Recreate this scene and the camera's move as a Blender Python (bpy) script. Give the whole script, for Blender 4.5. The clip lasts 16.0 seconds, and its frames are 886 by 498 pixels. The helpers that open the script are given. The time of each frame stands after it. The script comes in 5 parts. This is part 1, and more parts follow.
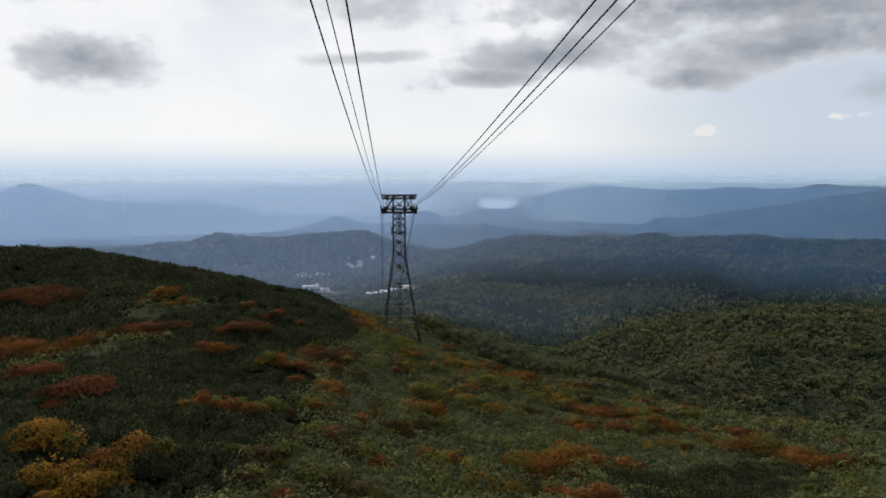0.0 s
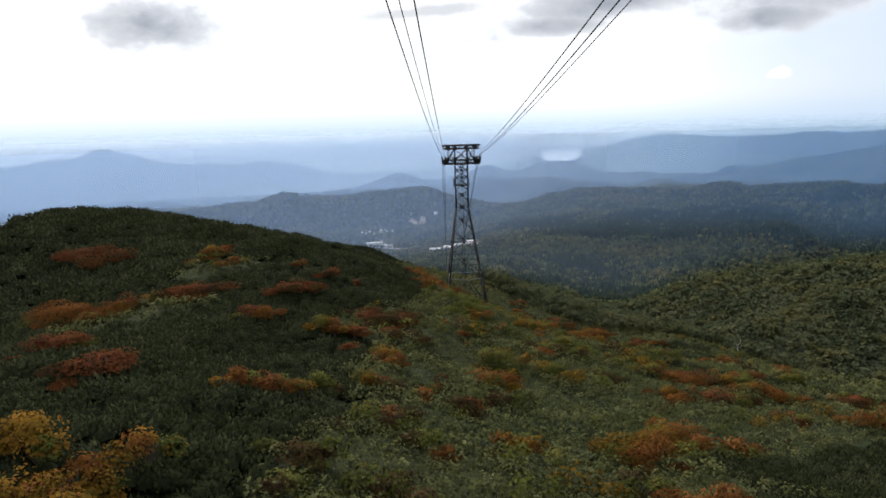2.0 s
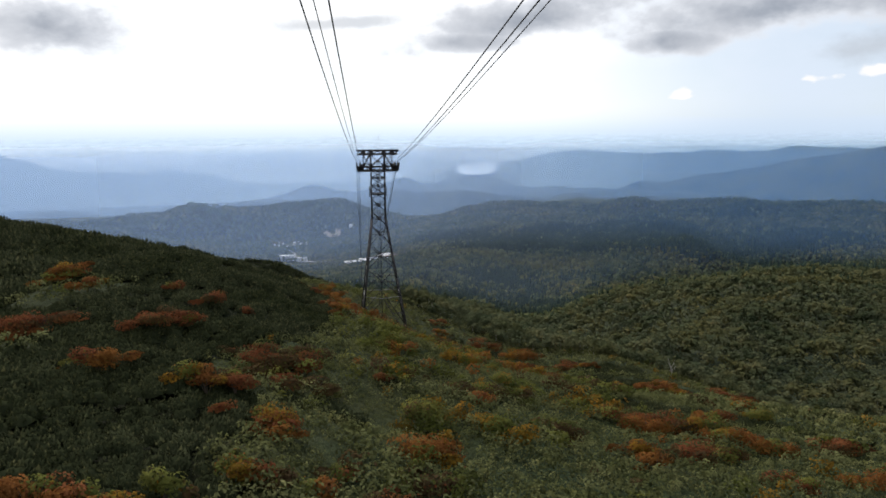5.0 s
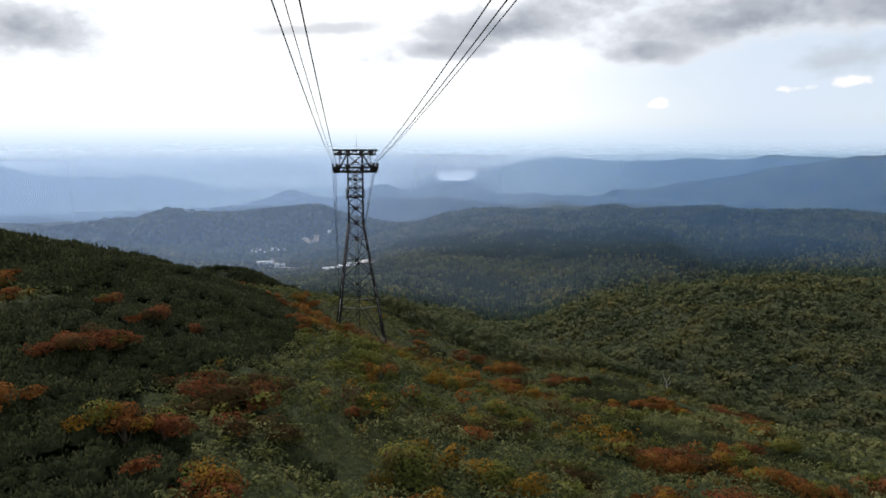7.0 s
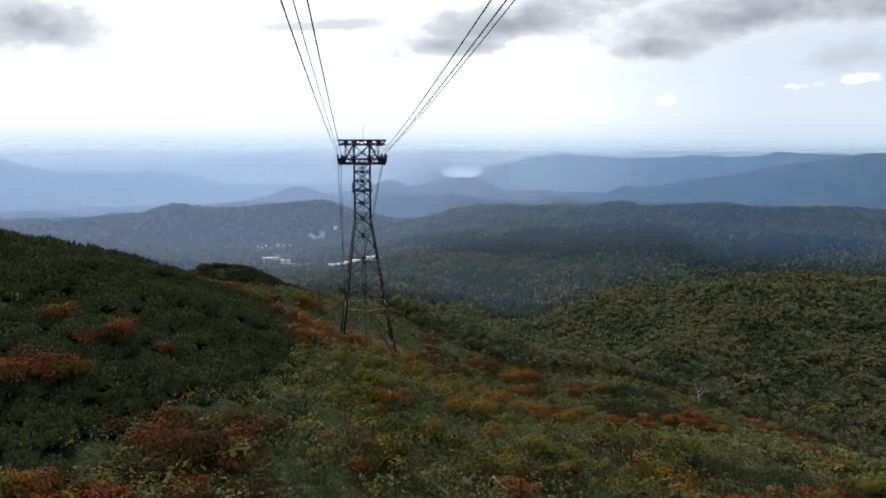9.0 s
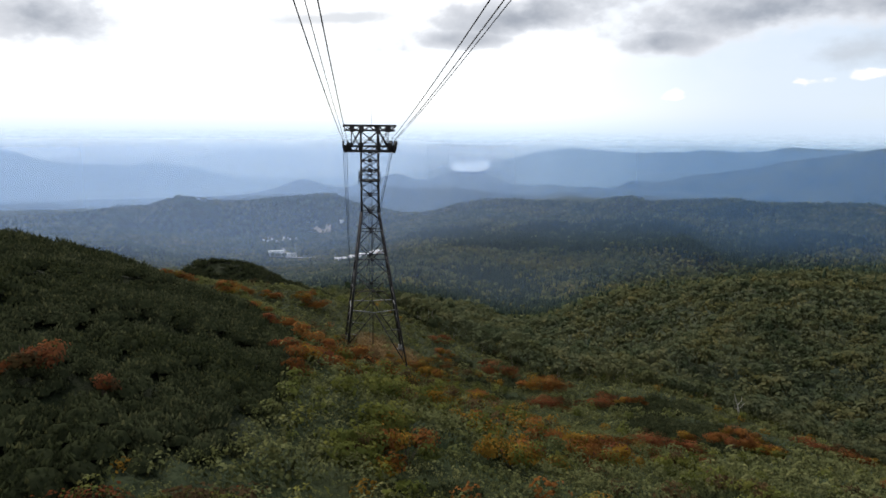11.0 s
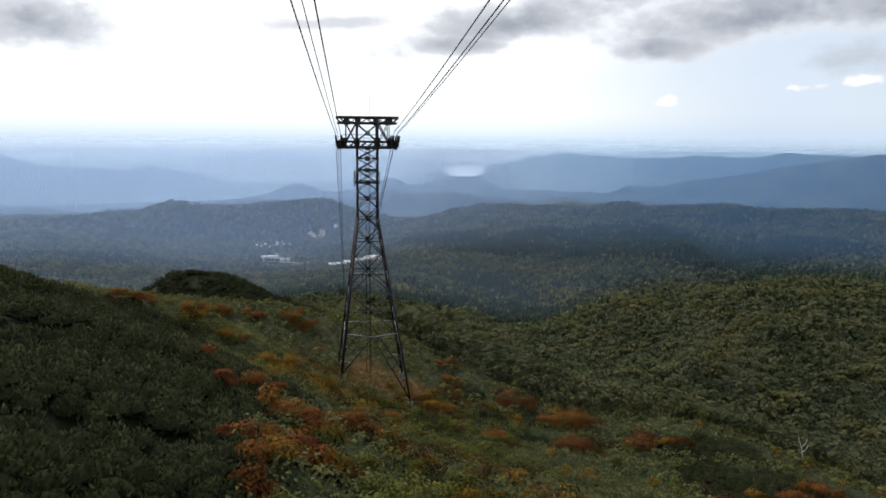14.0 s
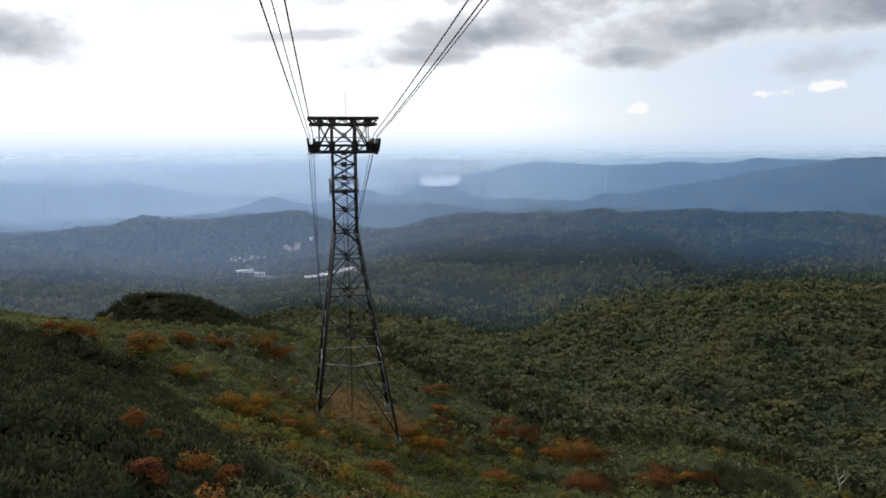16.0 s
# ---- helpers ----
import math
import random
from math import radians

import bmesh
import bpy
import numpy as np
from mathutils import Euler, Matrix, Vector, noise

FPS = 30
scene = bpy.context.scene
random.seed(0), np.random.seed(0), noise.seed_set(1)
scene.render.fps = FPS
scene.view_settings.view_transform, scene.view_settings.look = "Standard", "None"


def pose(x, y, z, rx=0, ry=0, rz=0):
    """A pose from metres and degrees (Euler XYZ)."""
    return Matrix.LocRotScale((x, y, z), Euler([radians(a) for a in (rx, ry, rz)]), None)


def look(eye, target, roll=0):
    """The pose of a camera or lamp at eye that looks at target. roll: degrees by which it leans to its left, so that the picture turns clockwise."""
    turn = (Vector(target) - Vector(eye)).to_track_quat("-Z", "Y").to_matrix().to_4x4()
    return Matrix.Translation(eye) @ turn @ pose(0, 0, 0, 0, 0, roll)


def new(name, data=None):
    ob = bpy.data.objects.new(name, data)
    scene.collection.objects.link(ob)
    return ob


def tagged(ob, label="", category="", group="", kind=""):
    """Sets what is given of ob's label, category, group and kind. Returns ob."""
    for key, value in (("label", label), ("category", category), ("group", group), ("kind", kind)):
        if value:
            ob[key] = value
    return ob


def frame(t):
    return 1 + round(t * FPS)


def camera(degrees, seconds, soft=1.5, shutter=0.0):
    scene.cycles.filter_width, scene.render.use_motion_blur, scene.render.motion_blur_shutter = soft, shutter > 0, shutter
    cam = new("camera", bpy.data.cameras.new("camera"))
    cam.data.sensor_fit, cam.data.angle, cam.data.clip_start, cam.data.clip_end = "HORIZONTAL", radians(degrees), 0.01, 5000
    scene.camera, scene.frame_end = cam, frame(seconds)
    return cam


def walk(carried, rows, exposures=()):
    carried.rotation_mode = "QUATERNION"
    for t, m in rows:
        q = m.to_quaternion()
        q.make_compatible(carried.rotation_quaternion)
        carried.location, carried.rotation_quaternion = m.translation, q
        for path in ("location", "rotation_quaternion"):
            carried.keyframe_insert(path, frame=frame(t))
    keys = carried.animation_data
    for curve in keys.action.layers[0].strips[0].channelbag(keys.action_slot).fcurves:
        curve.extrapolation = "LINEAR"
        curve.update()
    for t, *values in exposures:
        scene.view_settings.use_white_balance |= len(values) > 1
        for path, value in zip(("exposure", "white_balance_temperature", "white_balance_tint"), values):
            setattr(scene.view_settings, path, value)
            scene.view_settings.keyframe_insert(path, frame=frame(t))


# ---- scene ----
# Cable-car ride down towards a lattice pylon on an autumn mountainside.
cam = camera(62.78, 16.0, 1.6)


def aim(eye, yaw, pitch, roll):
    """Eye, heading to the left of +y, pitch up and lean, in degrees."""
    a, b = radians(yaw), radians(pitch)
    way = Vector((-math.sin(a) * math.cos(b), math.cos(a) * math.cos(b), math.sin(b)))
    return look(eye, Vector(eye) + way * 10, roll)


# seconds, eye, heading, pitch, lean
PATH = [
    (0, (-9.44, -204.94, 51.23), -6.12, -6.29, 0.17),
    (0.5, (-9.37, -202.54, 50.79), -6.03, -7.18, -0.06),
    (1, (-9.30, -200.10, 50.35), -3.71, -8.16, -0.63),
    (1.5, (-9.22, -197.63, 49.93), -1.59, -9.06, -1.30),
    (2, (-9.15, -195.12, 49.52), -1.07, -9.76, -1.67),
    (2.5, (-9.07, -192.50, 49.15), -1.27, -10.29, -1.61),
    (3, (-8.98, -189.79, 48.78), -1.71, -10.22, -1.51),
    (3.5, (-8.89, -187.02, 48.41), -2.70, -9.85, -1.35),
    (4, (-8.79, -184.18, 48.04), -4.03, -9.56, -0.95),
    (4.5, (-8.69, -181.31, 47.66), -6.19, -9.18, -0.59),
    (5, (-8.58, -178.43, 47.28), -7.82, -8.88, -0.49),
    (7.5, (-7.50, -164.77, 45.27), -9.50, -8.36, -0.01),
    (8, (-7.41, -161.76, 44.92), -9.31, -8.53, 0.05),
    (8.5, (-7.34, -158.70, 44.58), -9.14, -8.62, 0.15),
    (9, (-7.26, -155.60, 44.23), -9.02, -8.64, 0.13),
    (11.5, (-6.77, -138.93, 42.25), -8.49, -9.26, 0.47),
    (12, (-6.69, -135.48, 41.92), -8.47, -9.44, 0.50),
    (12.5, (-6.61, -132.01, 41.60), -8.56, -9.62, 0.68),
    (13, (-6.53, -128.53, 41.29), -8.72, -9.61, 0.80),
    (13.5, (-6.45, -125.04, 41.00), -8.89, -9.37, 0.68),
    (14, (-6.36, -121.55, 40.71), -8.99, -8.71, 0.56),
    (14.5, (-6.27, -118.07, 40.42), -8.93, -8.15, 0.21),
    (15, (-6.18, -114.64, 40.11), -8.53, -8.01, -0.07),
    (15.5, (-6.09, -111.25, 39.80), -8.41, -7.93, -0.22),
    (16, (-6.00, -107.87, 39.49), -10.87, -7.91, -0.34),
]
walk(cam, [(t, aim(e, a, b, c)) for t, e, a, b, c in PATH], [(0, -0.28), (0.8, -0.17), (2, 0.12), (4, 0.09), (7.5, 0.05), (12.5, 0.17), (14, 0.06), (16, 0.0)])

# light of a bright overcast noon, the sun ahead behind thin cloud
SUN_AZ, SUN_EL, SUN_STRENGTH, SKY_STRENGTH = -20.0, 42.0, 2.6, 1.0


# ---- shape of the land ----
# Heights in metres along cross-sections of the spur, every 30 m from uphill to below the pylon.
UPPER_SPUR = [
    [36.5, 40.2, 43.6, 46.5, 48.5, 50.4, 51.4, 49.1, 44.1, 37.7, 30.9],
    [32.5, 36.1, 39.8, 43, 44.1, 44.5, 46.2, 43, 36.7, 29.4, 22.2],
    [28.7, 31.9, 35.7, 40, 40.9, 36.8, 40.5, 36.1, 28.9, 21.2, 13.3],
    [25.7, 27.7, 30.6, 34.7, 39.9, 26.1, 27, 26.1, 20.6, 12.6, 4.1],
    [24.1, 25.1, 25.2, 24.4, 34.4, 25.2, 17.9, 18.1, 11.8, 3, -6.3],
    [24.3, 25.7, 26, 24, 38.8, 22.8, 14.9, 12.3, 2.1, -7.9, -17.7],
    [25.3, 29.1, 33.2, 32.5, 36.3, 16, 4.1, 0.9, -9.5, -19.1, -29.1],
]
LOWER_SPUR = [
    [25.3, 31.3, 38, 35.1, 22.1, 3.6, -6.1, -3.7, -15.1, -27.6, -39.6],
    [22.6, 26.4, 27.7, 21.2, 10.3, -1.6, -10.3, -5.7, -18.3, -34.5, -48.8],
    [16.5, 17, 16.3, 13.5, 9.7, 3.5, -8.2, -14.6, -28.1, -43, -57.5],
    [8.1, 6.9, 5, 2.7, 2.3, 1.2, -12.1, -23.7, -37.6, -51.9, -66],
    [-1.3, -3.3, -5.6, -7.7, -8.7, -10.7, -20.5, -33, -46.6, -60.5, -74.3],
    [-10.9, -13.3, -15.6, -17.6, -19.4, -23, -31.2, -42.6, -55.4, -68.9, -82.4],
]
# Finer relief of the hummock and saddle beside the pylon, every 13 m.
HUMMOCK = [
    [0, -0, -0, -0, -0, 0, 0, 0, -0],
    [-0, -0.3, -0.8, -1.2, -0.1, 3.2, 2.6, 1, 0],
    [-0, -0.5, -1, -1.1, 1.6, 6.2, 3.6, 0.9, 0],
    [-0, -0.4, -0.6, -0.2, 1.6, 2.9, -0.4, -1.3, -0],
    [-0, -0.3, -0.4, -0, 0.3, -0.1, -1.9, -2.3, -0],
    [-0, -0.2, -0.3, 0.3, 0, 2.5, 4.4, -1, -0],
    [-0, -0.2, -0.3, -0.3, -1.2, -1.4, 0, -1.6, -0],
    [-0, 0, 0.2, 0.9, 0.8, -1.1, 1, 0.5, 0],
    [-0, 0.1, 0.4, 1, 0.8, -0.8, -0.4, -0.3, -0],
    [-0, -0, 0, 0, 0, -0, -0, -0, 0],
]
# Heights of the valley by bearing (columns, -38 to 50 degrees) and distance (rows, 110 m to 2.8 km).
VALLEY_HEAD = [
    [100, 83, 61, 48, 40, 34, 28, 24, 20, 18, 17, 16, 17, 17, 17, 16, 14, 13, 12, 12, 12],
    [30, 49, 49, 39, 31, 23, 18, 16, 13, 11, 11, 10, 9, 7, 6, 5, 2, -1, -3, -3, -4],
    [-15, 14, 32, 27, 18, 12, 10, 9, 8, 5, -2, -5, -5, -5, -7, -8, -11, -14, -16, -18, -22],
    [14, 9, 13, 25, 15, 12, 11, 10, 7, -3, -4, -7, -14, -20, -21, -25, -29, -33, -36, -39, -42],
]
VALLEY_MIDDLE = [
    [-50, -53, -19, -7, -1, 1, 1, -1, -5, -18, -15, -20, -38, -50, -54, -58, -60, -61, -62, -62, -59],
    [-96, -90, -80, -65, -50, -40, -35, -34, -36, -43, -55, -63, -67, -68, -75, -92, -92, -79, -74, -70, -64],
    [-134, -133, -133, -126, -113, -98, -85, -76, -71, -71, -69, -61, -66, -69, -57, -75, -82, -79, -73, -69, -64],
    [-174, -177, -179, -175, -162, -146, -129, -113, -100, -84, -80, -80, -117, -177, -149, -84, -76, -79, -72, -68, -67],
]
VALLEY_FLOOR = [
    [-211, -215, -215, -210, -197, -181, -164, -149, -136, -119, -151, -147, -156, -118, -118, -88, -78, -82, -77, -77, -82],
    [-235, -236, -236, -228, -213, -199, -188, -178, -170, -158, -170, -176, -233, -166, -134, -134, -123, -121, -101, -103, -109],
    [-254, -250, -246, -234, -216, -209, -210, -208, -203, -197, -193, -216, -240, -229, -254, -252, -187, -129, -146, -151, -143],
    [-278, -272, -264, -245, -224, -227, -250, -272, -277, -270, -237, -226, -231, -216, -202, -249, -271, -273, -247, -202, -166],
]
VALLEY_END = [
    [-302, -299, -289, -266, -243, -251, -288, -319, -332, -318, -271, -236, -232, -229, -215, -217, -204, -206, -214, -205, -188],
    [-312, -306, -299, -279, -253, -244, -252, -265, -270, -260, -246, -232, -223, -216, -201, -178, -159, -160, -174, -187, -196],
    [-321, -310, -297, -279, -254, -229, -210, -201, -197, -199, -208, -214, -211, -198, -176, -151, -133, -130, -141, -165, -192],
]
VIEW = (-7.0, -140.0, 42.0)
# Skylines of the ranges: bearing, elevation in degrees as seen from the cableway.
FRONT_HILLS = [(-25.9, -6.12), (-22.8, -5.98), (-20.8, -6), (-18.7, -5.85), (-16.9, -5.67), (-15.4, -5.55), (-14.5, -5.46), (-13.7, -5.6), (-12.7, -5.25), (-11.9, -4.98), (-11.5, -4.86), (-10.8, -5.04), (-10, -5.3), (-8, -5.46), (-5.9, -5.23), (-3.8, -5.07), (-1.2, -4.91), (0.1, -5), (0.7, -5.26), (2.3, -5.69), (4.9, -6.3), (6.7, -6.33), (9.4, -5.76), (11.6, -5.37), (13.8, -5.15), (16.4, -5.17), (19.9, -5.38), (20.7, -5.09), (21.8, -4.84), (22.4, -4.99), (23.7, -5.24), (26.5, -5), (28.5, -4.87), (30.8, -4.64), (32, -4.87), (34.2, -4.99), (36, -4.85), (37.4, -4.99), (38.4, -5.39), (40.1, -5.62), (42.7, -5.82)]
BACK_HILLS = [(-24.6, -5.15), (-22.7, -4.89), (-21.4, -4.82), (-20.2, -4.86), (-19.3, -5), (-18.3, -5.31), (-17.2, -5.66), (-15.8, -6.03), (-12, -5.89), (-10, -5.26), (-9, -5.11), (-7.9, -4.74), (-6.3, -4.67), (-5, -4.68), (-2.9, -4.78), (-1.2, -5), (1.4, -5.61), (9.4, -6.43), (15.1, -5.3), (16.4, -4.83), (17.5, -4.49), (18.6, -4.42), (19.9, -4.64), (22.4, -4.52), (24.9, -4.47), (27.3, -4.59), (30.5, -4.66), (34.9, -4.71), (40, -4.71)]
LAKE_HILLS = [(-22.8, -6.48), (-12, -5.68), (-6.7, -4.92), (-5.5, -4.59), (-4.2, -4.21), (-3.3, -3.83), (-2.5, -3.61), (-1.6, -3.74), (-0.4, -4.17), (0.5, -4.3), (2.3, -3.98), (3.4, -3.58), (4.2, -3.27), (4.9, -3.17), (5.6, -3.3), (6.7, -3.77), (7.3, -3.63), (8.4, -3.31), (9.1, -2.99), (9.5, -2.9), (10.2, -3.11), (11.5, -3.13), (12.4, -3.29), (13.3, -3.67), (14.6, -3.95), (18.1, -4.04), (22.4, -4.09), (26.5, -4.29), (40, -4.34)]
HIGH_RANGE = [(20.7, -5.26), (23.2, -4.32), (25.6, -3.48), (27.6, -3.03), (29.2, -2.82), (30.3, -2.58), (31.8, -2.24), (33.2, -1.88), (35, -1.63), (37.4, -1.21), (39.6, -0.89), (42.5, -0.78)]
LOW_RANGE = [(12, -4.09), (14.6, -3.25), (16.3, -2.86), (18.1, -2.61), (20.2, -2.52), (22.3, -2.68), (24.4, -2.76), (26.4, -2.82), (28.8, -2.95), (34.1, -3.08)]
LEFT_SPUR = [(-28.3, -3.09), (-25.7, -2.62), (-23.7, -2.43), (-22.3, -2.37), (-20.5, -2.89), (-18.7, -3.95), (-16.9, -5.04), (-14.9, -5.86)]
LEFT_RANGE = [(-29.5, -1.82), (-27.6, -1.66), (-25.6, -1.42), (-25, -1.12), (-24.4, -0.93), (-23.5, -0.97), (-22.9, -1.21), (-21.9, -1.42), (-21.2, -1.75), (-20.5, -2.04), (-18.6, -2.23), (-17.1, -2.33), (-16, -2.47), (-14.8, -2.49), (-13.9, -2.33), (-13, -2.17), (-12.2, -2.3), (-11.3, -2.53), (-9.9, -2.76), (-8.6, -3.12), (-7.8, -3.35), (-6.9, -3.8), (-5.9, -4.3), (-3.9, -4.99)]
FAR_RANGE = [(12.6, -3.3), (12.9, -2.3), (13.7, -2), (15, -1.63), (16.3, -1.35), (18, -1.1), (20.1, -1.19), (23.9, -1.38), (27.1, -1.14), (29.4, -1.09), (31.7, -1.12), (33.9, -0.79), (35.7, -0.95), (38.4, -1.03), (41.9, -0.98)]
PALE_HILLS = [(-8.7, -3.73), (-6.7, -3.4), (-5.4, -3.01), (-3.7, -2.63), (-2, -2.53), (0.5, -2.38), (3.1, -2.36), (5.6, -2.6), (7.2, -3.3)]
FAINT_HILLS = [(-20.5, -1.86), (-18.8, -1.47), (-17.4, -1.27), (-15.6, -1.42), (-11.8, -1.61), (-9.1, -1.43), (-7.4, -1.08), (-6.2, -1.03), (-5, -1.23), (-2, -1.42)]
# distance, skyline, steepness before and behind
RIDGES = [(2700, FRONT_HILLS, 0.16, 0.35), (2950, BACK_HILLS, 0.25, 0.4), (3250, LAKE_HILLS, 0.55, 0.6), (3480, HIGH_RANGE, 0.62, 0.6), (3700, LOW_RANGE, 0.6, 0.6), (3600, LEFT_SPUR, 0.85, 0.6), (3850, LEFT_RANGE, 0.85, 0.6), (4150, FAR_RANGE, 0.8, 0.6), (4330, PALE_HILLS, 0.6, 0.6), (4680, FAINT_HILLS, 0.3, 0.5)]


# Rounded conifer hills of the valley: place, half widths, height.
HILLS = [(978, 2224, 95, 110, 40), (747, 1322, 70, 80, 40), (1251, 1927, 110, 80, 34), (1120, 1480, 120, 60, 24), (860, 1720, 110, 55, 20), (600, 1900, 90, 55, 16), (560, 1420, 80, 50, 16), (420, 1560, 150, 50, 9), (-250, 1500, 160, 70, 12)]


def spline(table, u, v):
    """Smooth surface over a lattice of heights."""
    c = np.array(table, float)
    rows, cols = c.shape
    u, v = np.clip(u, 0, cols - 3 - 1e-6), np.clip(v, 0, rows - 3 - 1e-6)
    i, j = np.floor(u).astype(int), np.floor(v).astype(int)

    def blend(s):
        return ((1 - s) ** 3 / 6, (3 * s**3 - 6 * s**2 + 4) / 6, (-3 * s**3 + 3 * s**2 + 3 * s + 1) / 6, s**3 / 6)

    a, b, z = blend(u - i), blend(v - j), 0
    for p in range(4):
        for q in range(4):
            z = z + a[p] * b[q] * c[j + q, i + p]
    return z


def step(lo, hi, x):
    s = np.clip((x - lo) / (hi - lo), 0, 1)
    return s * s * (3 - 2 * s)


def lumps(x, y, size, seed=0):
    """Smooth noise, -1 to 1."""
    u, v = x / size, y / size
    i, j = np.floor(u), np.floor(v)
    s, t = u - i, v - j
    s, t = s * s * (3 - 2 * s), t * t * (3 - 2 * t)

    def dice(a, b):
        h = np.sin(a * 127.1 + b * 311.7 + seed * 74.7) * 43758.5453
        return (h - np.floor(h)) * 2 - 1

    return (dice(i, j) * (1 - s) + dice(i + 1, j) * s) * (1 - t) + (dice(i, j + 1) * (1 - s) + dice(i + 1, j + 1) * s) * t


def polar(x, y):
    dx, dy = x - VIEW[0], y - VIEW[1]
    return np.degrees(np.arctan2(dx, dy)), np.hypot(dx, dy)


def knoll(x, y):
    """The rounded pine-covered knoll beyond the pylon, steep towards the saddle."""
    u = (x + 37.7) * math.cos(-0.26) + (y - 55.5) * math.sin(-0.26)
    v = (y - 55.5) * math.cos(-0.26) - (x + 37.7) * math.sin(-0.26)
    return 8.4 * np.exp(-(((u / np.where(u < 0, 10.3, 19.9)) ** 2 + (v / 9.3) ** 2) ** 1.3))


def canopy(x, y):
    """Height of the top of what grows, before fine relief."""
    x, y = np.asarray(x, float), np.asarray(y, float)
    az, r = polar(x, y)
    near = spline(UPPER_SPUR + LOWER_SPUR, (x + 120) / 30, (y + 215) / 30) + 0.3 * np.clip(-215 - y, 0, 400)
    detail = spline(HUMMOCK, (x + 78) / 13, (y + 30) / 13)
    near = near + detail * step(-78, -66, x) * step(0, -12, x) * step(-30, -18, y) * step(61, 49, y)
    span = math.log(2800 / 110)
    mid = spline(VALLEY_HEAD + VALLEY_MIDDLE + VALLEY_FLOOR + VALLEY_END, (az + 38) / 88 * 18, np.log(np.clip(r, 110, 2800) / 110) / span * 12)
    back = 35 + 0.25 * np.clip(-y - 200, 0, 900) - 0.12 * np.abs(x)
    mid = mid + (back - mid) * step(52, 110, np.abs(az))
    w = step(120, 88, np.abs(x)) * step(85, 60, y)
    z = near * w + mid * (1 - w) + knoll(x, y) - 1.1 * np.exp(-(((x - 8) / 6) ** 2 + ((y + 7) / 6) ** 2)) + 0.8 * np.exp(-(((x - 6.4) / 3.2) ** 2 + ((y - 5.3) / 3.2) ** 2))
    z = z + step(500, 1100, r) * (5 * lumps(x, y, 320, 7) + 6 * lumps(x, y, 130, 8))
    z = z + (1 - w) * step(150, 260, r) * step(1000, 650, r) * (4.5 * lumps(x, y, 48, 15) + 2.5 * lumps(x, y, 21, 16))
    for hx, hy, wide, deep, tall in HILLS:
        z = z + tall * np.exp(-(((x - hx) / wide) ** 2) - ((y - hy) / deep) ** 2)
    base = VIEW[2] + r * np.tan(np.radians(np.interp(r, (2500, 3000, 3500, 4000, 4330, 4600, 4800, 4990), (-7.6, -5.8, -4.6, -3.6, -2.9, -2.1, -1.3, -0.6))))
    far = base + 5 * lumps(x, y, 260, 4)
    for distance, skyline, front, rear in RIDGES:
        a, e = zip(*skyline)
        crest = VIEW[2] + distance * np.tan(np.radians(np.interp(az, a, e)))
        off = r - distance * (1 + 0.006 * lumps(az, az * 0, 5, distance))
        crest = crest - np.where(off < 0, front, rear) * (np.sqrt(off**2 + 60**2) - 60) + np.minimum(np.abs(off) / 60, 1) * 6 * lumps(x, y, 120, 9) + np.minimum(np.abs(off) / 200, 1) * 34 * np.abs(lumps(x, y, 230, 14)) + np.minimum(np.abs(off) / 120, 1) * 12 * lumps(x, y, 95, 17) + 5 * lumps(x, y, 75, 11) + 3 * lumps(x, y, 33, 12)
        far = np.maximum(far, crest)
    # the lake's basin: level shores round a hollow
    basin = step(7.4, 8.4, az) * step(14.2, 13.2, az) * step(3420, 3520, r) * step(4800, 4780, r)
    hollow = step(8.7, 8.9, az) * step(12.75, 12.6, az) * step(3330, 3400, r) * step(4790, 4770, r)
    far = far + (-127.0 + 2 * lumps(x, y, 150, 13) - far) * basin * (1 - step(-127, -106, far))
    far = far + (np.minimum(far, -138) - far) * hollow
    return z + (np.maximum(far, np.where(r < 2650, z, -999)) - z) * step(2420, 2600, r)


def rooted(x, y):
    """How far the ground lies under that top: scrub near by, forest farther off."""
    az, r = polar(x, y)
    return 0.9 + 6.5 * step(170, 330, r) * (1 - step(2900, 3300, r))


def ground_z(x, y):
    x, y = np.asarray(x, float), np.asarray(y, float)
    az, r = polar(x, y)
    fine = 0.48 * lumps(x, y, 3.4, 1) + 0.2 * lumps(x, y, 1.4, 2) + 0.40 * lumps(x, y, 8, 3) - 0.12
    return canopy(x, y) - rooted(x, y) + fine * (1 + 3 * step(200, 600, r))


# ---- sky, sun, exposure ----
world = bpy.data.worlds.new("sky")
scene.world = world
world.use_nodes = True
wt = world.node_tree
wt.nodes.clear()


def wmath(op, a, b=None, c=None):
    n = wt.nodes.new("ShaderNodeMath")
    n.operation = op
    for k, v in enumerate((a, b, c)):
        if v is None:
            continue
        if isinstance(v, (int, float)):
            n.inputs[k].default_value = v
        else:
            wt.links.new(v, n.inputs[k])
    return n.outputs[0]


def wmix(fac, a, b):
    n = wt.nodes.new("ShaderNodeMix")
    n.data_type = "RGBA"
    for k, v in ((0, fac), (6, a), (7, b)):
        if isinstance(v, tuple):
            n.inputs[k].default_value = (*v, 1)
        elif isinstance(v, (int, float)):
            n.inputs[k].default_value = v
        else:
            wt.links.new(v, n.inputs[k])
    return n.outputs[2]


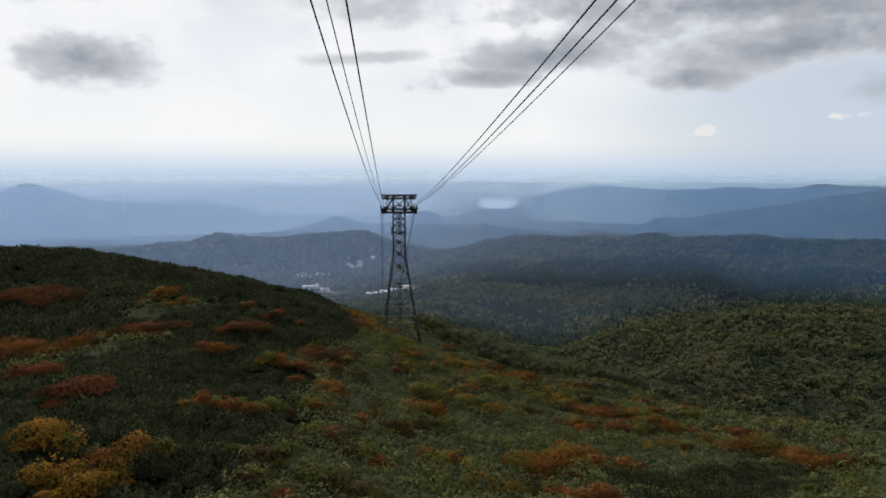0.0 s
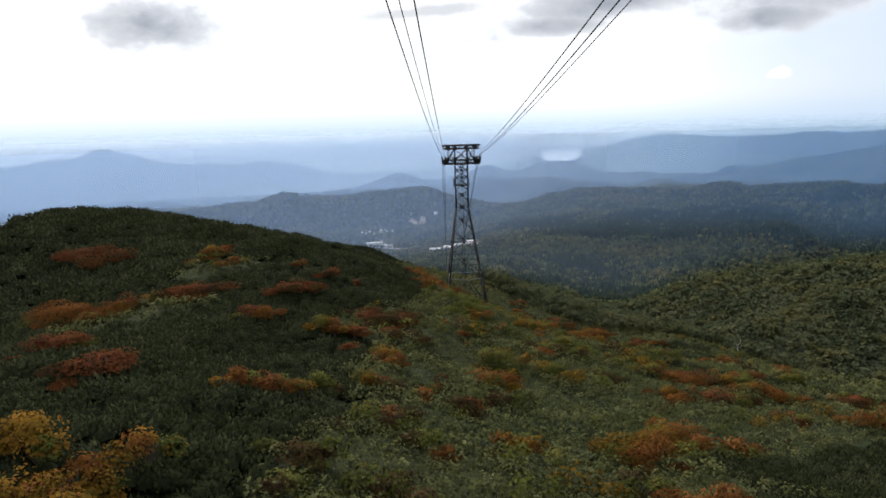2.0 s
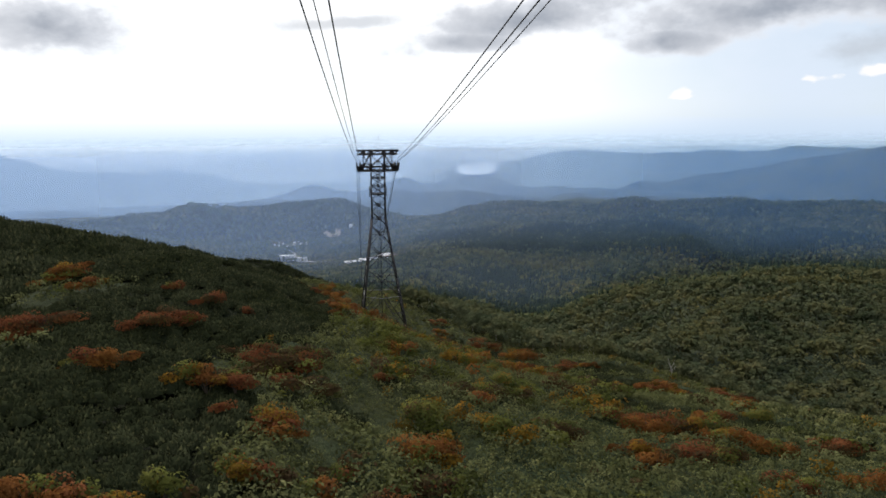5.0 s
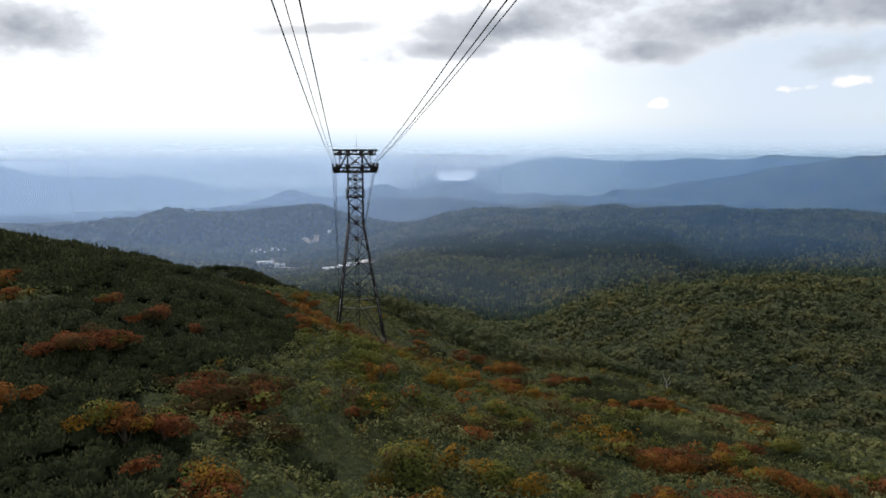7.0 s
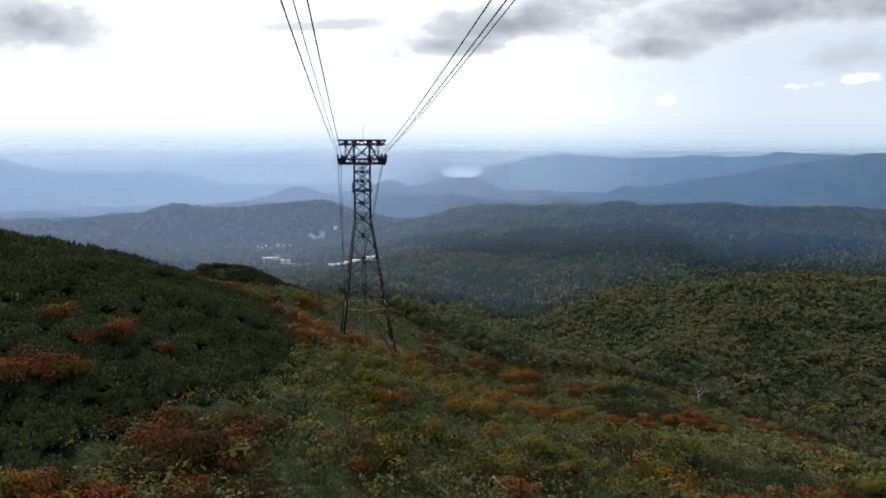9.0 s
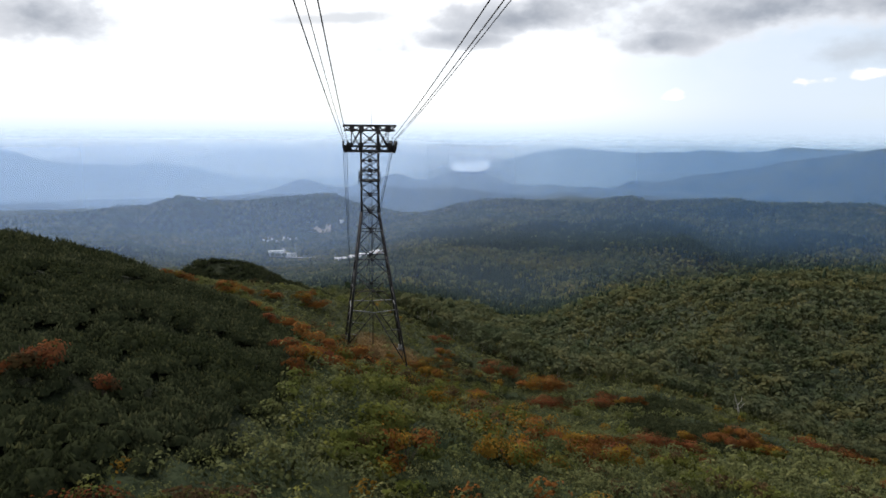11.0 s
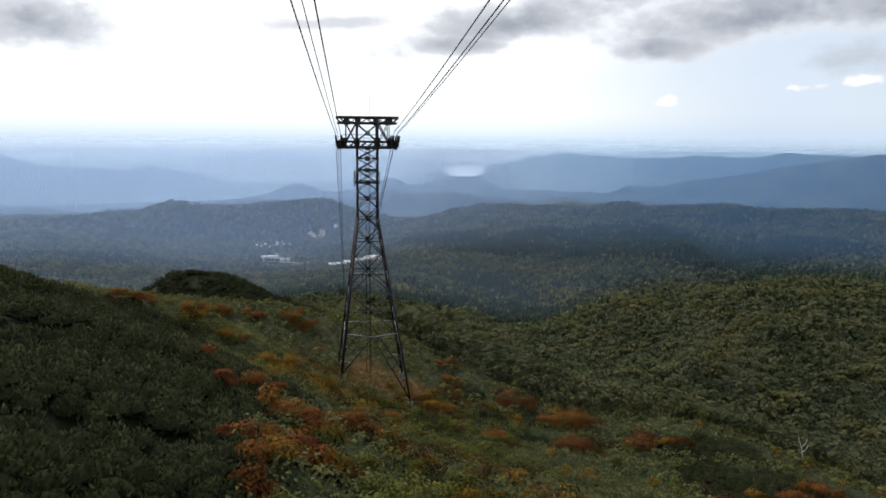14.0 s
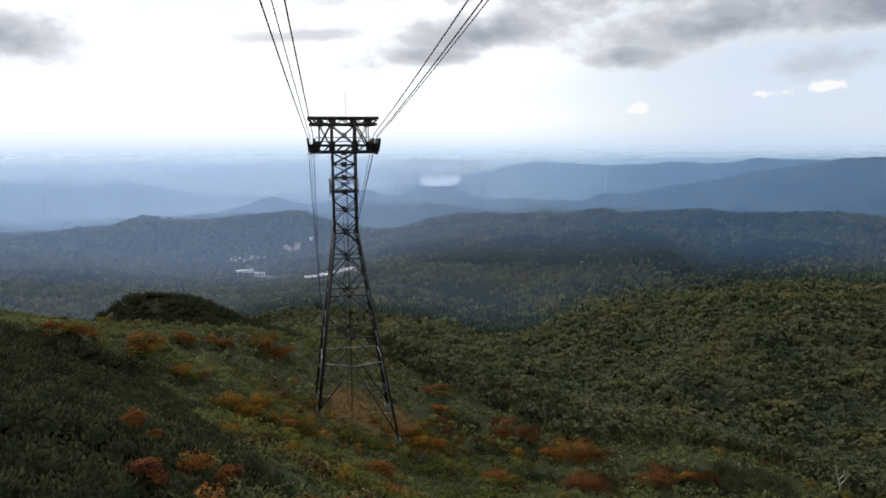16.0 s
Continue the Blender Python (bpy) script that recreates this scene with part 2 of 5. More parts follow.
def wramp(v, lo, hi):
    n = wt.nodes.new("ShaderNodeMapRange")
    n.interpolation_type = "SMOOTHSTEP"
    n.inputs[1].default_value, n.inputs[2].default_value = lo, hi
    wt.links.new(v, n.inputs[0])
    return n.outputs[0]


coords = wt.nodes.new("ShaderNodeTexCoord")
split = wt.nodes.new("ShaderNodeSeparateXYZ")
wt.links.new(coords.outputs["Generated"], split.inputs[0])
bearing = wmath("MULTIPLY", wmath("ARCTAN2", split.outputs[0], split.outputs[1]), 57.2958)
height_deg = wmath("MULTIPLY", wmath("ARCSINE", split.outputs[2]), 57.2958)
# billows, a little flattened
layer = wt.nodes.new("ShaderNodeVectorMath")
layer.operation = "MULTIPLY"
layer.inputs[1].default_value = (1.0, 1.0, 1.7)
wt.links.new(coords.outputs["Generated"], layer.inputs[0])


def wnoise(scale, detail, rough):
    n = wt.nodes.new("ShaderNodeTexNoise")
    n.inputs["Scale"].default_value, n.inputs["Detail"].default_value, n.inputs["Roughness"].default_value = scale, detail, rough
    wt.links.new(layer.outputs[0], n.inputs["Vector"])
    return n.outputs[0]


billow, wisps, curls = wnoise(5.0, 6, 0.55), wnoise(14.0, 5, 0.55), wnoise(40.0, 3, 0.5)


def bank(az, el, wide, high, tilt=0.0, ragged=1.5, flat=1.0):
    """Density of a cloud bank: bearing, elevation, half width and half height in degrees; flat: how much steeper its base is than its top."""
    dx = wmath("DIVIDE", wmath("SUBTRACT", bearing, az), wide)
    dy = wmath("DIVIDE", wmath("SUBTRACT", wmath("SUBTRACT", height_deg, el), wmath("MULTIPLY", wmath("SUBTRACT", bearing, az), tilt)), high)
    dy = wmath("MAXIMUM", dy, wmath("MULTIPLY", dy, -flat))
    far = wmath("SQRT", wmath("ADD", wmath("MULTIPLY", dx, dx), wmath("MULTIPLY", dy, dy)))
    rough = wmath("ADD", wmath("MULTIPLY", wmath("SUBTRACT", billow, 0.5), ragged), wmath("MULTIPLY", wmath("SUBTRACT", wisps, 0.5), ragged * 0.7))
    rough = wmath("ADD", rough, wmath("MULTIPLY", wmath("SUBTRACT", curls, 0.5), ragged * 0.3))
    return wmath("SUBTRACT", wmath("ADD", 1.0, rough), far)


def cloud(az, el, wide, high, tilt=0.0, soft=1.2, ragged=1.8):
    """How far a cloud bank covers the sky behind it."""
    return wramp(bank(az, el, wide, high, tilt, ragged), 0.0, soft)


def most(*values):
    out = values[0]
    for v in values[1:]:
        out = wmath("MAXIMUM", out, v)
    return out


nishita = wt.nodes.new("ShaderNodeTexSky")
nishita.sky_type, nishita.sun_disc = "NISHITA", False
nishita.sun_elevation, nishita.sun_rotation = radians(SUN_EL), radians(SUN_AZ)
nishita.altitude = 1400
blue = wt.nodes.new("ShaderNodeVectorMath")
blue.operation = "SCALE"
wt.links.new(nishita.outputs[0], blue.inputs[0])
blue.inputs["Scale"].default_value = 0.10
# thin bright overcast over the blue, hazier and bluer at the horizon
veil = wmix(wramp(height_deg, -1.2, 2.5), (0.60, 0.77, 0.96), (1.12, 1.13, 1.15))
veil = wmix(wmath("MULTIPLY", wramp(bearing, 12.0, 34.0), 0.75), veil, (0.57, 0.69, 0.85))
overcast = wmix(wmath("MAXIMUM", wramp(height_deg, 3.0, 0.8), wmath("ADD", 0.80, wmath("MULTIPLY", wramp(billow, 0.62, 0.36), 0.2))), blue.outputs[0], veil)
overcast = wmix(wmath("MULTIPLY", wramp(height_deg, 9.0, 22.0), wramp(billow, 0.40, 0.60)), overcast, (0.45, 0.48, 0.53))
thin = most(cloud(0.3, 11.8, 7.0, 1.7, 0.02, 0.9), cloud(0.5, 8.4, 6.2, 0.7, 0.06, 0.7, 1.3), cloud(-22.6, 11.6, 6, 1.0, 0.0, 0.9), cloud(24, 11.5, 18, 2.6, 0.0, 0.8), cloud(38, 5.6, 7, 1.4, 0.05, 1.1))
overcast = wmix(wmath("MULTIPLY", thin, 0.62), overcast, (0.50, 0.53, 0.58))
# heavy banks: bright torn edges, grey in the thick of them, darkest along the base
density = most(wmath("SUBTRACT", bank(-20.0, 7.4, 7.2, 3.2, 0.0, 1.2, 1.25), 0.14), bank(14.6, 8.5, 10.4, 2.9, 0.13, 1.2, 1.5), bank(10.3, 7.0, 5.4, 1.3, 0.0, 1.0, 1.4), bank(31.0, 8.4, 13.5, 3.7, 0.08, 1.2, 1.6), bank(25.2, 6.6, 5.4, 1.7, 0.02, 1.1, 1.5), bank(28.0, 11.5, 22.0, 3.0, 0.0, 1.5), bank(41.0, 9.0, 9.0, 2.8, 0.03, 1.2, 1.5))
shade = wmix(wramp(density, 0.10, 0.95), (0.82, 0.85, 0.91), (0.30, 0.335, 0.40))
shade = wmix(wmath("MULTIPLY", wramp(wisps, 0.36, 0.66), 0.45), shade, (0.70, 0.72, 0.77))
sky_colour = wmix(wmath("MULTIPLY", wramp(density, 0.0, 0.42), 0.95), overcast, shade)
puffs = wramp(most(bank(33.9, 3.7, 1.9, 0.8, 0.0, 3.4, 1.8), bank(25.8, 2.7, 1.0, 0.55, 0.1, 3.4, 1.8), bank(38.4, 4.0, 1.2, 0.6, 0.0, 3.4, 1.8)), 0.0, 0.5)
sky_colour = wmix(wmath("MULTIPLY", puffs, 0.85), sky_colour, (1.02, 1.0, 0.99))
glow = wt.nodes.new("ShaderNodeBackground")
wt.links.new(sky_colour, glow.inputs[0])
glow.inputs[1].default_value = SKY_STRENGTH
wt.links.new(glow.outputs[0], wt.nodes.new("ShaderNodeOutputWorld").inputs[0])

sun_data = bpy.data.lights.new("sun", "SUN")
sun_data.energy, sun_data.angle, sun_data.color = SUN_STRENGTH, radians(10), (1.0, 0.96, 0.90)
sun = new("sun", sun_data)
sun.matrix_world = look((0, 0, 400), Vector((0, 0, 400)) - Vector((math.sin(radians(SUN_AZ)) * math.cos(radians(SUN_EL)), math.cos(radians(SUN_AZ)) * math.cos(radians(SUN_EL)), math.sin(radians(SUN_EL)))))


# ---- materials ----
def material(name, rough=0.8, metal=0.0, spec=0.3):
    m = bpy.data.materials.new(name)
    m.use_nodes = True
    b = m.node_tree.nodes["Principled BSDF"]
    b.inputs["Roughness"].default_value, b.inputs["Metallic"].default_value = rough, metal
    b.inputs["Specular IOR Level"].default_value = spec
    return m, m.node_tree, b


def ramp(nt, fac, stops):
    n = nt.nodes.new("ShaderNodeValToRGB")
    while len(n.color_ramp.elements) < len(stops):
        n.color_ramp.elements.new(0.5)
    for e, (p, c) in zip(n.color_ramp.elements, stops):
        e.position, e.color = p, (*c, 1)
    nt.links.new(fac, n.inputs[0])
    return n.outputs[0]


def noise_of(nt, scale, detail=4, rough=0.6):
    c = nt.nodes.new("ShaderNodeTexCoord")
    n = nt.nodes.new("ShaderNodeTexNoise")
    n.inputs["Scale"].default_value, n.inputs["Detail"].default_value, n.inputs["Roughness"].default_value = scale, detail, rough
    nt.links.new(c.outputs["Object"], n.inputs["Vector"])
    return n.outputs[0]


def blend(nt, fac, a, b, kind="MIX"):
    n = nt.nodes.new("ShaderNodeMix")
    n.data_type, n.blend_type = "RGBA", kind
    for k, v in ((0, fac), (6, a), (7, b)):
        if isinstance(v, tuple):
            n.inputs[k].default_value = (*v, 1)
        elif isinstance(v, (int, float)):
            n.inputs[k].default_value = v
        else:
            nt.links.new(v, n.inputs[k])
    return n.outputs[2]


def leafy(name, stops, patch=0.12, passing=0.4, drift=0.0, rounded=True):
    """Foliage: each leaf or tuft has its own tone, patches vary over metres, light passes through."""
    m, nt, b = material(name, 0.9, 0, 0.03)
    own = nt.nodes.new("ShaderNodeNewGeometry").outputs["Random Per Island"]
    if rounded:  # leaves of one crown share a tone and follow its rounded mass
        kin = nt.nodes.new("ShaderNodeAttribute")
        kin.attribute_name = "kin"
        both = nt.nodes.new("ShaderNodeMix")
        both.inputs[0].default_value = 0.3
        nt.links.new(kin.outputs["Fac"], both.inputs[2])
        nt.links.new(own, both.inputs[3])
        own = both.outputs[0]
        mass = nt.nodes.new("ShaderNodeAttribute")
        mass.attribute_name = "mass"
        nt.links.new(mass.outputs["Vector"], b.inputs["Normal"])
    tone = ramp(nt, own, stops)
    tone = blend(nt, ramp(nt, noise_of(nt, patch, 3), [(0.38, (0, 0, 0)), (0.62, (1, 1, 1))]), tone, blend(nt, 1.0, tone, (0.62, 0.66, 0.55), "MULTIPLY"))
    if drift:  # stands of olive and darker green, toned to pass for sun and cloud patches
        tone = blend(nt, 1.0, tone, ramp(nt, noise_of(nt, drift, 4, 0.65), [(0.34, (0.50, 0.60, 0.60)), (0.46, (0.85, 0.92, 0.95)), (0.56, (1.1, 1.05, 0.95)), (0.68, (1.28, 1.12, 0.86))]), "MULTIPLY")
    nt.links.new(tone, b.inputs["Base Color"])
    if passing:
        t = nt.nodes.new("ShaderNodeBsdfTranslucent")
        nt.links.new(tone, t.inputs[0])
        if rounded:
            nt.links.new(mass.outputs["Vector"], t.inputs["Normal"])
        mix = nt.nodes.new("ShaderNodeMixShader")
        mix.inputs[0].default_value = passing
        nt.links.new(b.outputs[0], mix.inputs[1])
        nt.links.new(t.outputs[0], mix.inputs[2])
        nt.links.new(mix.outputs[0], nt.nodes["Material Output"].inputs[0])
    return m


def plain(name, c1, c2, scale, rough=0.8, metal=0.0, bump=0.0, spec=0.3):
    m, nt, b = material(name, rough, metal, spec)
    f = noise_of(nt, scale, 6, 0.65)
    nt.links.new(ramp(nt, f, [(0.3, c1), (0.7, c2)]), b.inputs["Base Color"])
    if bump:
        n = nt.nodes.new("ShaderNodeBump")
        n.inputs["Strength"].default_value, n.inputs["Distance"].default_value = bump, 0.05
        nt.links.new(f, n.inputs["Height"])
        nt.links.new(n.outputs[0], b.inputs["Normal"])
    return m


PINE = leafy("dwarf_pine_needles", [(0.0, (0.022, 0.026, 0.013)), (0.5, (0.038, 0.044, 0.021)), (0.85, (0.056, 0.062, 0.029)), (1.0, (0.085, 0.082, 0.036))], 0.09, 0.25, 0.0, False)
BAMBOO = leafy("bamboo_grass_leaves", [(0.0, (0.088, 0.096, 0.042)), (0.5, (0.153, 0.160, 0.068)), (0.85, (0.212, 0.210, 0.088)), (1.0, (0.265, 0.238, 0.100))], 0.3)
RUSSET = {
    "o": leafy("orange_leaves", [(0.0, (0.17, 0.066, 0.022)), (0.5, (0.26, 0.102, 0.031)), (1.0, (0.34, 0.148, 0.043))]),
    "r": leafy("red_leaves", [(0.0, (0.15, 0.052, 0.026)), (0.5, (0.23, 0.078, 0.035)), (1.0, (0.28, 0.115, 0.046))]),
    "y": leafy("yellow_leaves", [(0.0, (0.17, 0.105, 0.018)), (0.5, (0.28, 0.155, 0.026)), (1.0, (0.38, 0.195, 0.034))]),
    "b": leafy("brown_leaves", [(0.0, (0.068, 0.046, 0.024)), (0.5, (0.110, 0.070, 0.036)), (1.0, (0.15, 0.092, 0.042))]),
    "g": leafy("green_leaves", [(0.0, (0.090, 0.105, 0.030)), (0.5, (0.155, 0.165, 0.042)), (1.0, (0.22, 0.205, 0.052))]),
}
DRY = leafy("tawny_grass", [(0.0, (0.11, 0.070, 0.026)), (0.5, (0.18, 0.115, 0.042)), (1.0, (0.25, 0.170, 0.062))], 0.5)
BIRCH = leafy("birch_leaves", [(0.0, (0.102, 0.113, 0.064)), (0.45, (0.125, 0.134, 0.074)), (0.8, (0.150, 0.150, 0.080)), (1.0, (0.182, 0.160, 0.082))], 0.09, 0.48, 0.028)
# far birches: the look of sunlit stands is put into brighter leaf tones
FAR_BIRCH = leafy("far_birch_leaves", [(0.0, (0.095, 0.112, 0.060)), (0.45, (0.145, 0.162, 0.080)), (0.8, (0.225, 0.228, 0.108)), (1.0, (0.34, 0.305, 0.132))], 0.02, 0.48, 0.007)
CONIFER = leafy("conifer_needles", [(0.0, (0.022, 0.034, 0.024)), (0.6, (0.036, 0.052, 0.034)), (1.0, (0.060, 0.076, 0.045))], 0.01, 0.1, 0.0, False)
BARK = plain("pale_bark", (0.28, 0.26, 0.22), (0.50, 0.47, 0.42), 3, 0.9)
# cushion inside each pine bush: inner shade painted as a darker colour
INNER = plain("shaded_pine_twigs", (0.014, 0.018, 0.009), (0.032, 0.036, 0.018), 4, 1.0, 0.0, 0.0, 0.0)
TWIG = plain("dark_twigs", (0.05, 0.04, 0.03), (0.10, 0.075, 0.05), 6, 0.9)
STEEL = plain("weathered_dark_steel", (0.020, 0.022, 0.026), (0.055, 0.050, 0.048), 2.2, 0.62, 0.4, 0.1)
ZINC = plain("galvanised_steel", (0.16, 0.165, 0.17), (0.27, 0.27, 0.27), 3, 0.55, 0.6)
ROPE = plain("steel_rope", (0.02, 0.02, 0.023), (0.05, 0.05, 0.055), 8, 0.6, 0.5)
CONCRETE = plain("concrete", (0.10, 0.095, 0.085), (0.17, 0.16, 0.145), 2, 0.9, 0, 0.3)
WHITE = plain("white_paint", (0.72, 0.72, 0.70), (0.82, 0.82, 0.80), 0.4, 0.6)
ROOFS = [plain("pale_roof", (0.45, 0.44, 0.43), (0.62, 0.61, 0.60), 0.3, 0.5), plain("brown_roof", (0.16, 0.10, 0.08), (0.24, 0.15, 0.11), 0.3, 0.6), plain("grey_roof", (0.22, 0.23, 0.25), (0.32, 0.33, 0.35), 0.3, 0.5)]
GLASS, _, gb = material("dark_window_glass", 0.08, 0, 0.5)
gb.inputs["Base Color"].default_value = (0.02, 0.025, 0.03, 1)
TARMAC = plain("pale_road", (0.24, 0.23, 0.21), (0.36, 0.34, 0.31), 0.2, 0.9)
BARE = plain("bare_earth", (0.30, 0.24, 0.18), (0.46, 0.38, 0.29), 0.25, 0.95, 0, 0.3)
# lake: reflected white sky is partly put into the pale base colour
WATER, _, wb = material("lake_water", 0.2, 0, 0.5)
wb.inputs["Base Color"].default_value = (0.62, 0.66, 0.70, 1)

# soil and undergrowth: shade between the scrub put in as dark tones, grassy on the open slope, forest green farther off
GROUND, nt, b = material("undergrowth", 0.95, 0, 0.1)
fine = noise_of(nt, 1.7, 8, 0.7)
wide = noise_of(nt, 0.06, 5, 0.6)
huge = noise_of(nt, 0.006, 5, 0.6)
low = ramp(nt, fine, [(0.25, (0.020, 0.025, 0.013)), (0.55, (0.044, 0.052, 0.025)), (0.8, (0.078, 0.078, 0.040))])
low = blend(nt, ramp(nt, wide, [(0.42, (0, 0, 0)), (0.62, (1, 1, 1))]), low, blend(nt, 1.0, low, (1.1, 0.95, 0.75), "MULTIPLY"))
low = blend(nt, ramp(nt, huge, [(0.4, (0, 0, 0)), (0.6, (1, 1, 1))]), low, blend(nt, 1.0, low, (0.75, 0.9, 0.8), "MULTIPLY"))
cov = nt.nodes.new("ShaderNodeAttribute")
cov.attribute_name = "cover"
parts_of = nt.nodes.new("ShaderNodeSeparateColor")
nt.links.new(cov.outputs["Color"], parts_of.inputs[0])
# shade under the dwarf pines painted in: ground colour cut to a third
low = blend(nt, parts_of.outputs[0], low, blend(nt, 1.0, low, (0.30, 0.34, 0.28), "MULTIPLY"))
low = blend(nt, parts_of.outputs[1], low, ramp(nt, fine, [(0.3, (0.085, 0.055, 0.022)), (0.55, (0.145, 0.088, 0.036)), (0.75, (0.20, 0.125, 0.052))]))
woods = ramp(nt, noise_of(nt, 0.22, 6, 0.7), [(0.35, (0.030, 0.036, 0.020)), (0.5, (0.052, 0.060, 0.033)), (0.68, (0.072, 0.078, 0.042))])
# broad light and dark tones painted in for shading of the far ridges' folds
woods = blend(nt, 1.0, woods, ramp(nt, noise_of(nt, 0.009, 6, 0.62), [(0.36, (0.45, 0.55, 0.6)), (0.5, (1.0, 1.0, 1.0)), (0.64, (1.2, 1.15, 1.05))]), "MULTIPLY")
low = blend(nt, parts_of.outputs[2], low, woods)
nt.links.new(low, b.inputs["Base Color"])
gbump = nt.nodes.new("ShaderNodeBump")
gbump.inputs["Strength"].default_value, gbump.inputs["Distance"].default_value = 0.8, 0.4
nt.links.new(fine, gbump.inputs["Height"])
nt.links.new(gbump.outputs[0], b.inputs["Normal"])


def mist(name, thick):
    """A see-through sheet standing in for haze: mostly clear, scattering a little daylight, thinner upwards."""
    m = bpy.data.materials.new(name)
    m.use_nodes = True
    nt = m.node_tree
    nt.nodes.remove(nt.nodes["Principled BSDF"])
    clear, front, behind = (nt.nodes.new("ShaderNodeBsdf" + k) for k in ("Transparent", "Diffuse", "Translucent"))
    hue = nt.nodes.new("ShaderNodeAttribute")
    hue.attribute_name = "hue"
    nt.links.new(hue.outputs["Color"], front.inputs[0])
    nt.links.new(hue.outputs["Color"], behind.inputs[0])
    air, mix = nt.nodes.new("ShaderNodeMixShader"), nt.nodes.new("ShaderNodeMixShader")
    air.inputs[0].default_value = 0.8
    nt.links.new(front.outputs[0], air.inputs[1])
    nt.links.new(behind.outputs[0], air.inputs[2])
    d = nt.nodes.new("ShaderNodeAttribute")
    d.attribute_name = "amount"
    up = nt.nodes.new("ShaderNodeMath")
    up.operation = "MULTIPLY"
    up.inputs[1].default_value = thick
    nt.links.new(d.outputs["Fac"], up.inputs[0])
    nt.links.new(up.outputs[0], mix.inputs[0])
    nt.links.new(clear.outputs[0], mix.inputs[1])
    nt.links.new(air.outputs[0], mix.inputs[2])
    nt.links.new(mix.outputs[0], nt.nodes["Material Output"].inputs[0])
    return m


# ---- ground, lake, haze sheets ----
def mesh_of(name, verts, faces, mats, slots=None, smooth=False, mass=None, kin=None):
    """A mesh from arrays; faces all have the same number of corners. mass: the way outwards of the crown at each vertex; kin: a tone that a crown shares."""
    me = bpy.data.meshes.new(name)
    verts, faces = np.asarray(verts, np.float32), np.asarray(faces, np.int32)
    n = faces.shape[1]
    me.vertices.add(len(verts))
    me.vertices.foreach_set("co", verts.ravel())
    me.loops.add(faces.size)
    me.loops.foreach_set("vertex_index", faces.ravel())
    me.polygons.add(len(faces))
    me.polygons.foreach_set("loop_start", np.arange(0, faces.size, n, dtype=np.int32))
    me.polygons.foreach_set("loop_total", np.full(len(faces), n, np.int32))
    for m in mats:
        me.materials.append(m)
    if slots is not None:
        me.polygons.foreach_set("material_index", np.asarray(slots, np.int32))
    if smooth:
        me.polygons.foreach_set("use_smooth", np.ones(len(faces), bool))
    if mass is not None:
        me.attributes.new("mass", "FLOAT_VECTOR", "POINT").data.foreach_set("vector", np.asarray(mass, np.float32).ravel())
        me.attributes.new("kin", "FLOAT", "POINT").data.foreach_set("value", np.asarray(kin, np.float32))
    me.update(calc_edges=True)
    me.validate()
    return me


def grid_faces(rows, cols, closed=False):
    j, i = np.meshgrid(np.arange(rows - 1), np.arange(cols if closed else cols - 1), indexing="ij")
    k = (i + 1) % cols
    return np.stack([j * cols + i, j * cols + k, (j + 1) * cols + k, (j + 1) * cols + i], -1).reshape(-1, 4)


EDGE_Y = (-230, -164, -148, -134, -124, -118, -114, -110, -100, -90, -76, -66, -60, -45, -31, -26, -21, -12, 0)
EDGE_X = (-12, -17, -14.5, -16, -17.5, -17, -15, -11, -11, -11.5, -8.5, -8.8, -10.5, -15, -17, -22, -31, -55, -80)
# patches of dark scrub on the open slope: place and half widths
SCRUB = ((-9.5, -127, 2.6, 1.6), (10, -151, 2.6, 2.0), (14, -160, 5.5, 4.0), (19, -150, 9, 7), (27, -143, 6, 4), (28, -101, 6.5, 4.5), (38, -106, 6, 4), (21, -97, 3.0, 2.0), (-1, -107, 3.0, 2.0), (48, -40, 9, 12), (58, -38, 7, 9), (54, -20, 9, 7), (20, 6, 3.0, 2.4), (12, 37, 6, 5), (-20, 46, 11, 5), (-7, 43, 8, 4), (34, 22, 7, 5), (20.5, -6, 4, 3), (27, -14, 4, 2.4), (28, -3, 3.4, 2.4))


def pine_share(x, y):
    """Where dwarf pine covers the slope: 1 inside, 0 outside."""
    edge = np.interp(y, EDGE_Y, EDGE_X) + 3.0 * lumps(x, y, 7, 21) + 2.0 * lumps(x, y, 3, 22)
    p = step(0.6, -0.6, x - edge)
    glade = ((x + 41) / 9) ** 2 + ((y + 119) / 5) ** 2 + 0.5 * lumps(x, y, 4, 23)
    glade = np.minimum(glade, ((x + 38) / 7) ** 2 + ((y + 96) / 4) ** 2 + 0.5 * lumps(x, y, 4, 24))
    p = p * step(0.7, 1.1, glade)
    knob = ((x + 33) / 24) ** 2 + ((y - 55) / 13) ** 2 + 0.4 * lumps(x, y, 5, 25)
    p = np.maximum(p, step(1.1, 0.8, knob))
    for cx, cy, rx, ry in SCRUB:
        p = np.maximum(p, step(1.15, 0.85, ((x - cx) / rx) ** 2 + ((y - cy) / ry) ** 2 + 0.5 * lumps(x, y, 2.6, 26)))
    return p


def dry_share(x, y):
    """Trampled yellow grass and bare soil round the pylon's feet."""
    return step(1.25, 0.6, ((x - 3) / 8.5) ** 2 + ((y - 1.5) / 8.0) ** 2 + 0.5 * lumps(x, y, 4, 31))


